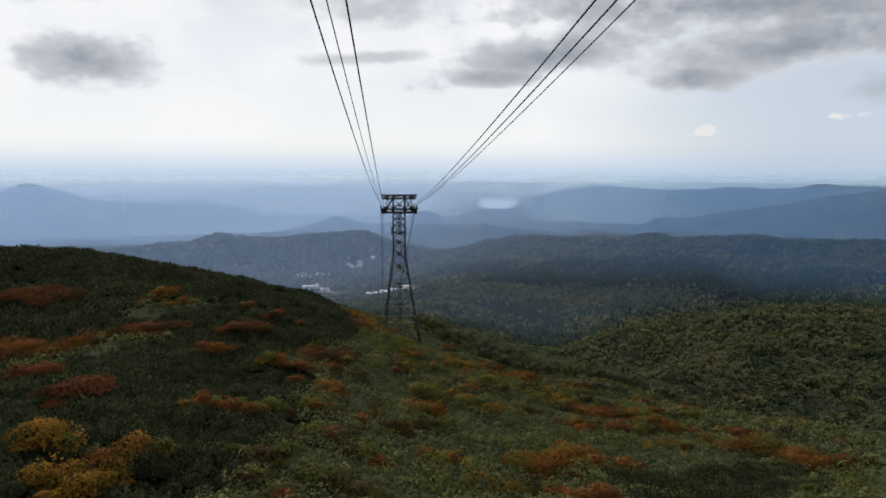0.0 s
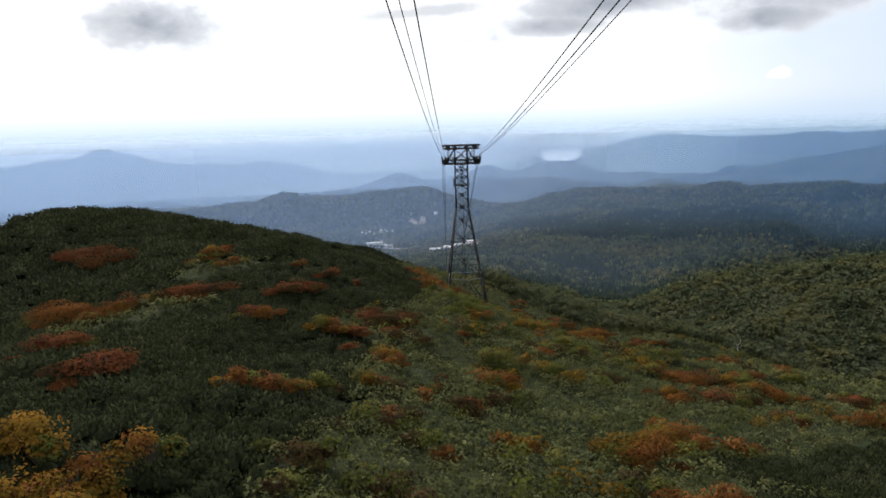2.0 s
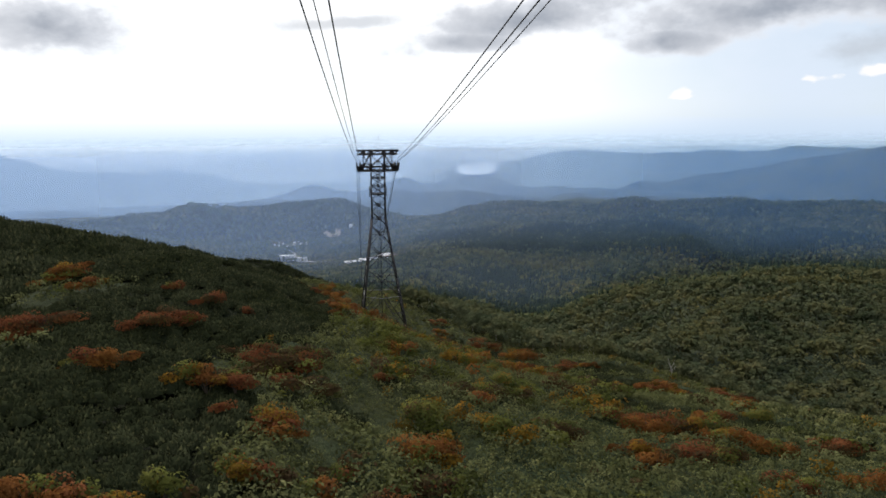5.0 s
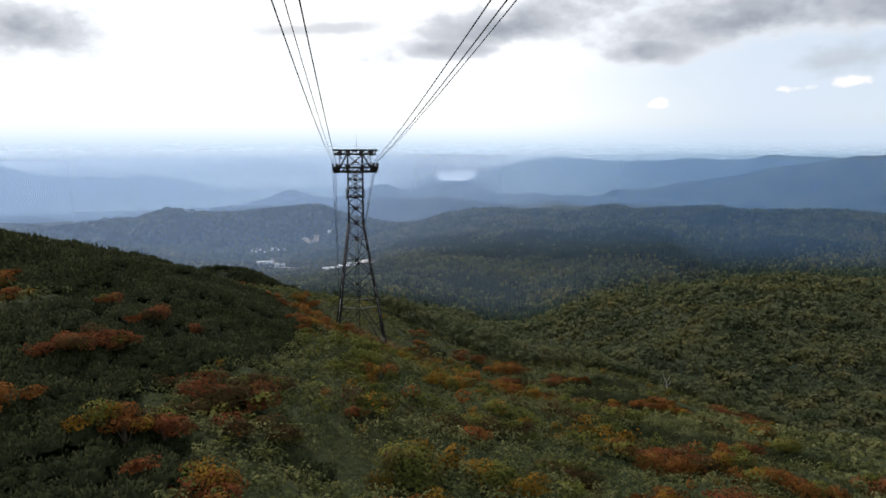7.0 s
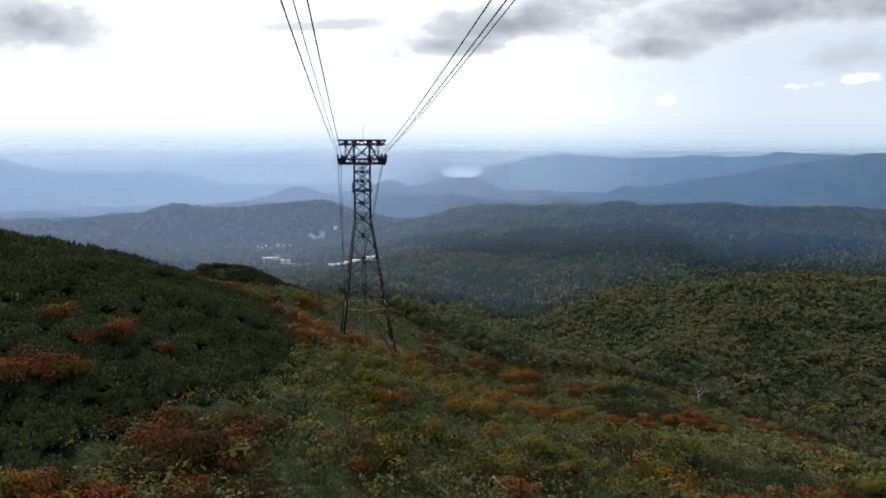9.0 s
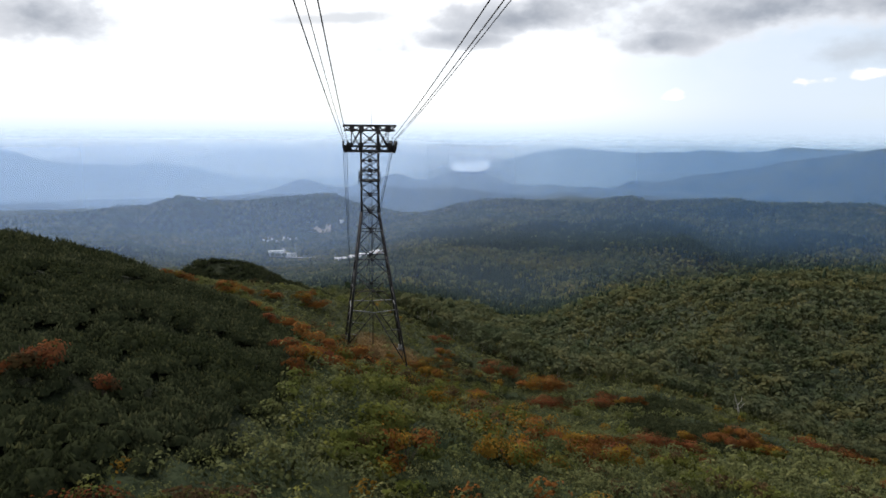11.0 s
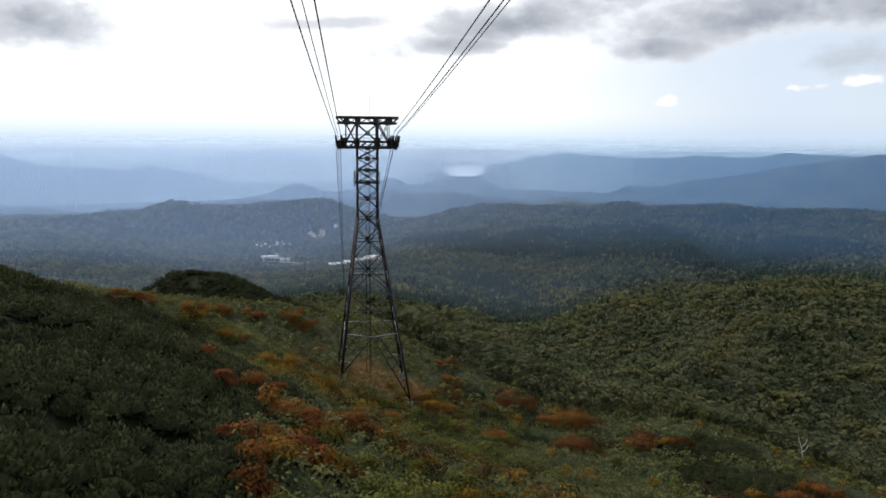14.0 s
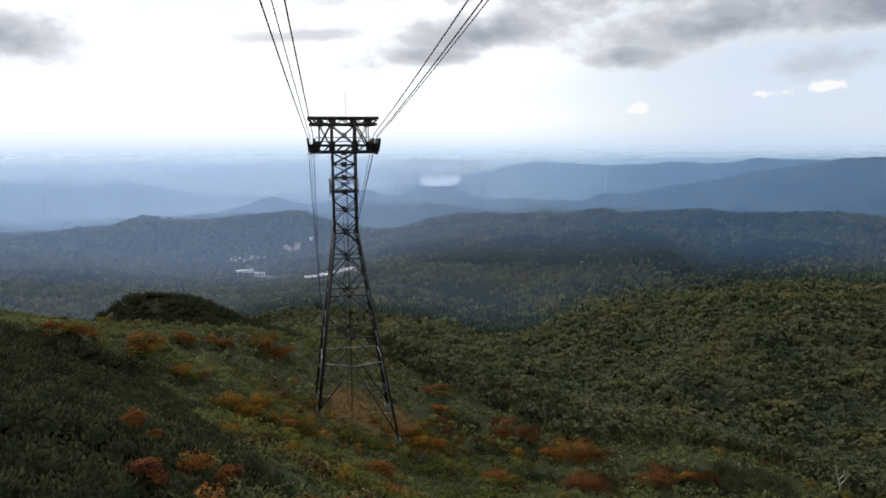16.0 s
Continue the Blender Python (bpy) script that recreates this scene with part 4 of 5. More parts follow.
def stems(count, height, spread_to, thick, seed):
    """Thin tapering stems from one root."""
    r = random.Random(seed)
    pieces = []
    for k in range(count):
        a, d = 2 * math.pi * (k / count + r.random()), spread_to * (0.3 + 0.7 * r.random())
        p, q = Vector((0.1 * math.cos(a), 0.1 * math.sin(a), -0.3)), Vector((d * math.cos(a), d * math.sin(a), height * (0.7 + 0.3 * r.random())))
        m = p.lerp(q, 0.5) + Vector((0, 0, height * 0.12))
        v = []
        for o, w in ((p, thick), (m, thick * 0.65), (q, thick * 0.25)):
            v += [tuple(o + Vector((w * math.cos(2.1 * j), w * math.sin(2.1 * j), 0))) for j in range(3)]
        f = [(b + j, b + (j + 1) % 3, b + 3 + (j + 1) % 3, b + 3 + j) for b in (0, 3) for j in range(3)]
        pieces.append((v, f))
    return joined(pieces)


def jittered(x0, x1, y0, y1, gap):
    gx, gy = np.meshgrid(np.arange(x0, x1, gap), np.arange(y0, y1, gap))
    x, y = gx.ravel(), gy.ravel()
    return x + rng.uniform(-0.5, 0.5, len(x)) * gap, y + rng.uniform(-0.5, 0.5, len(x)) * gap


def in_sight(x, y):
    """Ground that the ride can see: ahead of the first stretch, within a wide angle of the line."""
    a = np.degrees(np.arctan2(x + 9, y + 208))
    return (a > -34) & (a < 44) & (y > -182)


# dwarf pine: low rounded bushes, each a dense cushion set with short needle brushes
def dome(seed, ring_of=6):
    """An uneven cushion of radius one, open below."""
    r = random.Random(seed)
    v, f = [], []
    for z, w in ((-0.45, 0.9), (0.2, 0.95), (0.68, 0.6)):
        v += [(w * (0.85 + 0.3 * r.random()) * math.cos(6.2832 * k / ring_of), w * (0.85 + 0.3 * r.random()) * math.sin(6.2832 * k / ring_of), z + r.uniform(-0.1, 0.1)) for k in range(ring_of)]
    for b in (ring_of,):
        for k in range(ring_of):
            n = (k + 1) % ring_of
            f += [(b + k, b + n, b + ring_of + n), (b + k, b + ring_of + n, b + ring_of + k)]
    v.append((0, 0, 0.85))
    f += [(2 * ring_of + k, 2 * ring_of + (k + 1) % ring_of, 3 * ring_of) for k in range(ring_of)]
    return v, f


def pine_bush(shoots, size, seed):
    r = random.Random(seed)
    v, f = dome(seed)
    v = [(0.74 * a, 0.74 * b, 0.66 * c) for a, b, c in v]
    for k in range(shoots):
        a, u = k * 2.4 + r.random(), 1 - 1.0 * (k + 0.5) / shoots
        d = math.sqrt(1 - u * u)
        out = Vector((d * math.cos(a), d * math.sin(a), u))
        at = Vector((0.82 * out.x, 0.82 * out.y, 0.74 * out.z)) * r.uniform(0.85, 1.1)
        up = (out * 0.6 + Vector((r.uniform(-0.35, 0.35), r.uniform(-0.35, 0.35), 0.9))).normalized()
        s, t = up.orthogonal().normalized(), up.cross(up.orthogonal().normalized())
        h, w, i = size * r.uniform(1.3, 2.3), size * r.uniform(0.6, 1.0), len(v)
        v += [tuple(at + (s * math.cos(2.0944 * j) + t * math.sin(2.0944 * j)) * w) for j in range(3)] + [tuple(at + up * h)]
        f += [(i, i + 1, i + 3), (i + 1, i + 2, i + 3), (i + 2, i, i + 3)]
    return v, f


for name, x0, x1, gap, shoots, brush in (("dwarf_pine", -27, 60, 1.2, 50, 0.112), ("dwarf_pine", -42, -27, 1.25, 30, 0.14), ("dwarf_pine", -92, -42, 1.65, 20, 0.17)):
    px, py = jittered(x0, x1, -182, 72, gap)
    keep = in_sight(px, py) & (rng.random(len(px)) < pine_share(px, py) * np.where(py < 15, 1, 0.8))
    px, py = px[keep], py[keep]
    puff = (0.98 + 0.20 * lumps(px, py, 4.0, 41) + 0.13 * rng.normal(0, 1, len(px)).clip(-1.5, 1.8)).clip(0.75, 1.4) * gap / 1.2
    sets, inner = [], []
    for k in range(6):
        sel = np.arange(len(px)) % 6 == k
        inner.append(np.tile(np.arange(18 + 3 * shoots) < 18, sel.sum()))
        lift = 0.25 * lumps(px[sel], py[sel], 2.4, 42) - 0.72
        sets.append(scatter(px[sel], py[sel], ground_z(px[sel], py[sel]) + lift, puff[sel], *pine_bush(shoots, brush, k), 0.12))
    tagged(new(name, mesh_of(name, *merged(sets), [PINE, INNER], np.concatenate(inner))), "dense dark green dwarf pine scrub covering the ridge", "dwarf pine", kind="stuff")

# bamboo grass on the open slope: leafy mounds that run together
def grassy(gap, far):
    x, y = jittered(-60, 85, -182, 75, gap)
    wide = (x > 36) | (y > -5) | (x < -28)
    keep = in_sight(x, y) & (wide == far) & (pine_share(x, y) < 0.7) & (dry_share(x, y) * 0.7 < rng.random(len(x)))
    return x[keep], y[keep]


sets = []
for far, gap, leaves, leaf in ((False, 0.86, 30, 0.112), (True, 1.3, 18, 0.16)):
    bx, by = grassy(gap, far)
    for k in range(5):
        s = slice(k, None, 5)
        v, f = cards(leaves, 0.80, 0.50, 0.14, leaf, 30 + k, 0.80, 0.35)
        sets.append(scatter(bx[s], by[s], ground_z(bx[s], by[s]), (1.0 + 0.35 * lumps(bx[s], by[s], 3.4, 43) + 0.22 * rng.normal(0, 1, len(bx[s])).clip(-1.5, 1.5)).clip(0.6, 1.7) * (0.92 if gap < 1 else 1.15), v, f, 0.1, -0.35))
tagged(new("bamboo_grass", foliage_mesh("bamboo_grass", sets, [BAMBOO])), "pale green bamboo grass covering the open slope", "bamboo grass", kind="stuff")

# dry grass round the pylon's feet
bx, by = jittered(-10, 16, -12, 14, 0.55)
keep = (dry_share(bx, by) > 0.15) & (rng.random(len(bx)) < 0.75)
bx, by = bx[keep], by[keep]
sets = []
for k in range(3):
    s = slice(k, None, 3)
    v, f = cards(16, 0.5, 0.3, 0.06, 0.085, 60 + k, 0.7, 0.5)
    sets.append(scatter(bx[s], by[s], ground_z(bx[s], by[s]), rng.uniform(0.6, 1.15, len(bx[s])), v, f, 0.1, -0.3))
tagged(new("dry_grass", foliage_mesh("dry_grass", sets, [DRY])), "trampled tawny grass round the pylon's feet", "dry grass", kind="stuff")

# autumn shrubs that stand out one by one
SHRUBS_UPPER = [
    (-21.7, -173.3, 1.1, 'y'), (-23.5, -171.5, 1.3, 'y'), (-22.8, -170, 1, 'y'), (-13.2, -169.7, 0.7, 'r'), (-22.1, -168.5, 0.8, 'y'), (-24.9, -167.9, 1.2, 'y'),
    (-15.9, -166.7, 0.9, 'b'), (-26.8, -166.5, 1.1, 'y'), (-21.1, -166.3, 0.9, 'y'), (-9.8, -165.7, 1.1, 'b'), (-11.9, -164.5, 1.6, 'b'), (-15.6, -162.7, 1.4, 'b'),
    (4.3, -162.1, 2, 'o'), (1.5, -159, 1.5, 'b'), (-8.9, -157, 0.5, 'o'), (-10.1, -154.7, 1, 'b'), (-29.6, -152.6, 2, 'r'), (-4, -152.3, 1.2, 'o'),
    (-22.1, -151.2, 1, 'o'), (-12, -150.7, 1.7, 'b'), (-17.7, -150.7, 0.8, 'o'), (5.1, -150.4, 1.7, 'o'), (-19.6, -149.9, 1.2, 'o'), (-21.3, -149.5, 1.2, 'o'),
    (3.8, -148.7, 2.1, 'y'), (-16.7, -146.9, 0.8, 'g'),
]
SHRUBS_BEND = [
    (7.2, -144.7, 1.9, 'y'), (-7.2, -144.6, 1.5, 'b'), (11.4, -144.1, 1.4, 'o'), (14.5, -143.7, 1.4, 'o'), (-12.2, -143.7, 1.2, 'b'), (-13.9, -143.6, 0.9, 'o'),
    (-10.3, -143.1, 0.7, 'o'), (9.6, -142.4, 2, 'y'), (-38.2, -140.9, 2.3, 'r'), (-3.5, -140.6, 1.8, 'b'), (-9.3, -140.6, 0.7, 'b'), (34.7, -140, 2.5, 'o'),
    (41, -137.1, 1.7, 'r'), (-12.4, -135.7, 0.8, 'o'), (34.7, -135.5, 3.3, 'o'), (-4, -134.3, 1.9, 'o'), (-13.9, -133.7, 1.8, 'o'), (24.6, -132.2, 1.1, 'r'),
    (32.1, -132.1, 2, 'o'), (24.3, -129.6, 1.1, 'r'), (-18.4, -128, 1, 'o'), (15.1, -127.8, 1, 'o'), (-19.4, -127.5, 1.2, 'o'), (-16.6, -126.8, 1, 'r'),
    (-25.8, -126.7, 1.5, 'o'), (-2.7, -126.1, 1.9, 'g'),
]
SHRUBS_SLOPE = [
    (3.6, -125.8, 2, 'g'), (-17.3, -125.8, 1.1, 'b'), (-14, -125.8, 1.1, 'b'), (-11, -124.7, 1.2, 'b'), (21.1, -124.2, 2.3, 'r'), (14.4, -123.6, 1.6, 'o'),
    (-15.9, -122.4, 1.4, 'b'), (9.8, -119.9, 1.9, 'b'), (-15.9, -119.6, 2.6, 'b'), (31.4, -119.5, 1.6, 'o'), (29.4, -119, 1.9, 'o'), (-12.9, -118.9, 2.1, 'b'),
    (-5.8, -118.2, 0.6, 'r'), (27.3, -117.4, 1.6, 'o'), (38.4, -116.9, 2, 'r'), (3.5, -116.9, 1, 'o'), (-45.4, -115.7, 2.6, 'o'), (3.2, -115.3, 0.7, 'o'),
    (-11.6, -115.2, 1.4, 'b'), (-4.3, -114.6, 1.4, 'b'), (1.4, -114.4, 1.7, 'b'), (-25.3, -114.3, 1.8, 'r'), (20.6, -113.6, 2.2, 'o'), (26.9, -113.5, 2, 'o'),
    (-37.6, -113.3, 2.4, 'r'), (17.8, -113, 1.9, 'r'),
]
SHRUBS_MIDDLE = [
    (24, -112.9, 2.3, 'r'), (-41.2, -112.5, 1.1, 'o'), (5.1, -112.2, 1.5, 'g'), (-35.1, -112.1, 2.3, 'r'), (8.3, -112, 1.2, 'g'), (-23.3, -111.9, 1.4, 'r'),
    (22.8, -110.1, 1.4, 'r'), (-53, -108.8, 4.1, 'o'), (30.5, -108.5, 1.5, 'o'), (7.3, -105.9, 1.1, 'y'), (-18.5, -105.2, 0.3, 'r'), (-22.3, -104.9, 1.2, 'r'),
    (39.4, -102.7, 1.5, 'y'), (-5.9, -102.5, 1.3, 'g'), (-2.9, -102.1, 1.8, 'y'),
    (-26.1, -101.6, 0.6, 'r'), (4.2, -98.9, 1.4, 'y'), (-3.2, -98, 1.5, 'g'), (-36.4, -96.7, 1.2, 'o'), (6.6, -95.9, 2, 'y'),
    (41.2, -95.9, 1.2, 'o'), (-40.5, -91.3, 2.2, 'o'),
]
SHRUBS_LOWER = [
    (-9.8, -90.2, 1.1, 'o'), (13.3, -89.4, 1.7, 'o'), (16.1, -88, 1.2, 'o'), (-2.9, -87.8, 1.5, 'g'), (-8.5, -87.4, 1.1, 'o'),
    (-9.9, -86.3, 0.9, 'o'), (-7.1, -85.7, 1.2, 'o'), (-6.3, -85.6, 1, 'o'), (-10.4, -85.5, 0.9, 'r'), (-7.9, -84.9, 1.2, 'r'), (13.5, -83.8, 1.8, 'o'),
    (-4.9, -82.7, 0.9, 'g'), (51.1, -80.7, 1.7, 'o'), (-6.8, -79.7, 1.1, 'o'), (-8.4, -79.3, 1.5, 'o'), (20, -78.9, 1.8, 'r'), (-7.4, -78.7, 1.6, 'o'),
    (-64.5, -77, 4.5, 'r'), (-13, -76.3, 0.4, 'r'), (-0.4, -75.6, 1.1, 'g'), (27.9, -75.1, 1.4, 'r'), (-10.7, -72.7, 0.9, 'o'), (-5.2, -72.6, 1.1, 'r'),
    (-3.7, -72.1, 2.1, 'o'), (26.5, -70.5, 2.1, 'o'),
]
SHRUBS_FOOT = [
    (22.6, -70.1, 2.1, 'o'), (-15.5, -66.5, 0.8, 'o'), (37.4, -63.8, 1.7, 'r'), (5.8, -61.8, 2, 'g'), (3.9, -57.2, 1.4, 'r'), (40.3, -55.6, 2.3, 'r'),
    (54.4, -53.6, 1.3, 'y'), (37.3, -53, 3.1, 'r'), (54.6, -50.6, 2.2, 'o'), (50, -50.2, 2.1, 'o'), (4.3, -50, 1.7, 'r'), (-6.2, -49, 1.4, 'b'),
    (2.7, -46.8, 1.7, 'r'), (1.3, -46.2, 1.8, 'o'), (49.7, -45.6, 1.7, 'o'), (45.3, -44.3, 1.6, 'o'), (75.5, -44, 2.3, 'o'), (70.7, -42.9, 3.4, 'r'),
    (56.7, -42.7, 2.3, 'o'), (-4.3, -37.9, 1.3, 'b'), (0.5, -34.3, 2, 'o'), (-8.3, -27.7, 1.6, 'g'), (-12.6, -26.6, 1.5, 'y'), (-14.1, -25.4, 1.9, 'y'),
    (-9.5, -24.3, 1.5, 'y'), (-11.3, -23.1, 1.7, 'y'),
]
SHRUBS_PYLON = [
    (-19.3, -21.9, 1.4, 'y'), (-25.1, -21, 1.2, 'o'), (-32.8, -20.4, 1.8, 'o'), (-7.3, -19.4, 1.8, 'y'), (-25, -19.1, 2, 'o'), (18.4, -18.7, 2.6, 'o'),
    (47.1, -18.7, 1.8, 'o'), (43.1, -18.1, 3, 'r'), (32.3, -18, 3.5, 'r'), (11.6, -7.2, 2.4, 'y'), (-9.1, -6.7, 2, 'y'), (35.9, -5.1, 3.6, 'o'),
    (31.4, -4.2, 1.5, 'o'), (9.2, -1.7, 3.1, 'y'), (15.2, 4.6, 1.2, 'o'), (27.8, 5, 3.4, 'r'), (15.5, 8.8, 1.7, 'o'), (-25, 14.2, 1.9, 'o'),
    (-20.3, 15.7, 1.9, 'o'), (15.9, 17.9, 1.6, 'r'), (-12.3, 18.8, 2.7, 'o'), (18.7, 21.2, 1.4, 'r'), (-45.9, 44.9, 1.5, 'o'),
]
SHRUBS = SHRUBS_UPPER + SHRUBS_BEND + SHRUBS_SLOPE + SHRUBS_MIDDLE + SHRUBS_LOWER + SHRUBS_FOOT + SHRUBS_PYLON
TONES = {"o": "bright orange autumn rowan shrub on the slope", "r": "dull red autumn shrub on the slope", "y": "yellow autumn birch shrub on the slope", "b": "brown half-bare shrub in the bamboo grass", "g": "rounded green willow shrub on the slope"}


KIN = {"o": "oooooroyg", "r": "rrrrbrgr", "y": "yyoyygoy", "b": "bbgbgrbg", "g": "gggggyb"}


def shrub(x, y, r, tone, seed):
    """Several stems under merging heaps of leaves of uneven height, with low fringes that thin out into the grass."""
    ob = tagged(new("shrub"), TONES[tone], "shrub", group="autumn shrubs")
    ob.location = (x, y, float(ground_z(x, y)))
    r = r * 1.4
    high = (0.8 + 0.22 * r) * {"b": 0.6, "r": 0.75, "o": 0.9}.get(tone, 1.0)
    rr = random.Random(seed)
    for k in range(5):
        part("stem", stems(1, high, r * 0.6, 0.05, seed * 5 + k), TWIG, ob)
    kin = "gygggyo" if tone == "y" and -115 < y < -75 else KIN[tone]  # still half green lower down
    sets, slots = [], []
    turn, long = rr.random() * 3.14, rr.uniform(1.0, 1.7)
    for k in range(max(4, round(r * 2.9))):
        fringe = k % 3 == 2
        a, d = rr.random() * 6.3, r * (rr.uniform(0.75, 1.15) if fringe else 0.72 * math.sqrt(rr.random()))
        ex, ey = d * math.cos(a) * long ** 0.5, d * math.sin(a) / long ** 0.5
        cx, cy = ex * math.cos(turn) - ey * math.sin(turn), ex * math.sin(turn) + ey * math.cos(turn)
        lobe = rr.uniform(0.42, 0.80) * r**0.75 * (0.7 if fringe else 1.0) + 0.22
        tall = high * (rr.uniform(0.35, 0.6) if fringe else rr.uniform(0.7, 1.25))
        dz = float(ground_z(x + cx, y + cy)) - ob.location.z
        v, f = cards(int(95 + 165 * lobe), lobe, 0.5 * tall, 0.55 * tall, min(0.098, 0.072 + 0.012 * r), seed * 9 + k, 0.72, 0.28)
        v = np.array(v)
        sets.append((v + (cx, cy, dz), np.array(f), outward(v + (0.35 * cx, 0.35 * cy, 0), 0.1 * tall), np.full(len(v), rr.random())))
        own = rr.choice(kin)
        slots += ["oryb g".replace(" ", "").index(own if rr.random() > 0.12 else rr.choice(kin)) for _ in f]
    leaf = new("foliage", foliage_mesh("foliage", sets, [RUSSET[q] for q in "orybg"], slots))
    leaf.parent = ob
    return ob


for n, (x, y, r, tone) in enumerate(SHRUBS):
    shrub(x, y, r, tone, n + 1)

# low mixed bushes between them
for tone, name, label, count in (("b", "brown_bush", "low brown half-bare bushes among the bamboo grass", 300), ("g", "green_bush", "low green bushes among the bamboo grass", 850), ("o", "orange_bush", "low orange autumn bushes scattered over the slope", 45), ("y", "yellow_bush", "low yellowing bushes scattered over the slope", 260)):
    x, y = rng.uniform(-50, 95, count * 9), rng.uniform(-178, 75, count * 9)
    x[::2], y[::2] = rng.uniform(-14, 26, len(x[::2])), rng.uniform(-112, 14, len(x[::2]))
    keep = in_sight(x, y) & (pine_share(x, y) < 0.3) & (dry_share(x, y) < 0.55) & (((x + 8) / 5) ** 2 + ((y + 80) / 12) ** 2 > 1) & (lumps(x, y, 14, 50 + ord(tone)) + 0.7 * lumps(x, y, 5, 51 + ord(tone)) > (-0.1 if tone == "g" else 0.25))
    x, y = x[keep][:count], y[keep][:count]
    sets = []
    for k in range(4):
        v, f = cards(74, 0.75, 0.5, 0.42, 0.085, 70 + k, 0.72)
        s = slice(k, None, 4)
        sets.append(scatter(x[s], y[s], ground_z(x[s], y[s]), rng.uniform(0.7, 2.0, len(x[s])), v, f, 0.0, 0.1))
    tagged(new(name, foliage_mesh(name, sets, [RUSSET[tone]])), label, "bush", kind="stuff")

# ---- forests ----
VILLAGE = [(-110, 1935, 108, 36), (55, 1788, 80, 40), (-51, 2300, 44, 40), (-190, 2215, 58, 50), (-150, 2070, 22, 60)]


def wooded(x, y):
    ok = np.ones(len(x), bool)
    for cx, cy, rx, ry in VILLAGE:
        ok &= ((x - cx) / rx) ** 2 + ((y - cy) / ry) ** 2 > 1
    return ok


def ring(r0, r1, a0, a1, count):
    r = np.sqrt(rng.uniform(r0 * r0, r1 * r1, count))
    a = np.radians(rng.uniform(a0, a1, count))
    return VIEW[0] + r * np.sin(a), VIEW[1] + r * np.cos(a)


def spread(r0, r1, a0, a1, gap):
    """Evenly jittered places within a ring, the gap widening with distance as given at both ends."""
    x, y, r = [], [], r0
    while r < r1:
        g = gap[0] + (gap[1] - gap[0]) * (r - r0) / (r1 - r0)
        n = int(r * radians(a1 - a0) / g)
        a = np.radians(a0 + (a1 - a0) * (np.arange(n) + rng.uniform(-0.1, 1.1, n)) / n)
        d = r + rng.uniform(-0.55, 0.55, n) * g
        x.append(VIEW[0] + d * np.sin(a))
        y.append(VIEW[1] + d * np.cos(a))
        r += g
    return np.concatenate(x), np.concatenate(y)


def crown(cards_n, size, seed):
    return cards(cards_n, 0.46, 0.42, 0.60, size, seed, 0.7, 0.22)


def wood(name, label, x, y, tall, template, mats, category, centre=None):
    sets = []
    for k, (v, f) in enumerate(template):
        s = slice(k, None, len(template))
        sets.append(scatter(x[s], y[s], ground_z(x[s], y[s]) - 0.3, tall[s], v, f, 0.05, centre))
    mesh = mesh_of(name, *merged(sets), mats) if centre is None else foliage_mesh(name, sets, mats)
    tagged(new(name, mesh), label, category, kind="stuff")


# birch wood on the near flanks
x, y = spread(112, 340, 4, 58, (2.3, 4.2))
keep = (canopy(x, y) < -9 + 4 * step(0, 30, y) + 2 * lumps(x, y, 12, 71)) | (x > 88)
for sx, sy, sr, tone in SHRUBS:
    keep &= np.hypot(x - sx, y - sy) > sr * 1.3 + 1.5
x, y = x[keep], y[keep]
size = rng.uniform(0.85, 1.15, len(x)) * (1 + 0.3 * lumps(x, y, 13, 72)) * np.interp(polar(x, y)[1], (120, 200, 330), (3.2, 5.0, 7.4))
wood("birch_scrub", "bushy muted green mountain birch covering the gully side", x, y, size, [crown(46, 0.092, 90 + k) for k in range(5)], [BIRCH], "birch wood", -1.1)
tx, ty, ts = x[::9], y[::9], size[::9]
tv, tf = stems(3, 0.75, 0.3, 0.014, 5)
wood("birch_trunks", "pale leaning birch trunks showing between crowns", tx, ty, ts, [(tv, tf)], [BARK], "birch wood")
x, y = ring(100, 340, -40, 4, 900)
keep = canopy(x, y) < -16
x, y = x[keep], y[keep]
wood("birch_scrub", "bushy muted green mountain birch below the ridge", x, y, rng.uniform(4, 7, len(x)), [crown(26, 0.13, 95 + k) for k in range(3)], [BIRCH], "birch wood", -1.1)
x, y = spread(335, 560, -28, 45, (4.5, 5.5))
wood("birch_forest", "autumn birch forest on the near valley side", x, y, rng.uniform(0.75, 1.25, len(x)) * (1 + 0.3 * lumps(x, y, 19, 73)) * np.interp(polar(x, y)[1], (335, 560), (7.8, 9.2)), [crown(23, 0.12, 120 + k) for k in range(5)], [BIRCH], "forest", -0.9)
x, y = spread(560, 900, -28, 45, (5.7, 7.6))
wood("birch_forest", "autumn birch forest filling the valley sides", x, y, rng.uniform(0.75, 1.25, len(x)) * np.interp(polar(x, y)[1], (560, 900), (9.0, 11.5)), [crown(13, 0.16, 110 + k) for k in range(5)], [BIRCH], "forest", -0.9)


def fir(seed):
    """A narrow conifer of three ragged tiers."""
    r = random.Random(seed)
    v, f = [], []
    for z0, z1, w in ((0.05, 0.55, 0.26), (0.35, 0.8, 0.19), (0.62, 1.0, 0.11)):
        i = len(v)
        v += [(w * (0.75 + 0.5 * r.random()) * math.cos(a), w * (0.75 + 0.5 * r.random()) * math.sin(a), z0 + 0.05 * r.random()) for a in (0, 1.57, 3.14, 4.71)] + [(0, 0, z1)]
        f += [(i + k, i + (k + 1) % 4, i + 4) for k in range(4)]
    return v, f


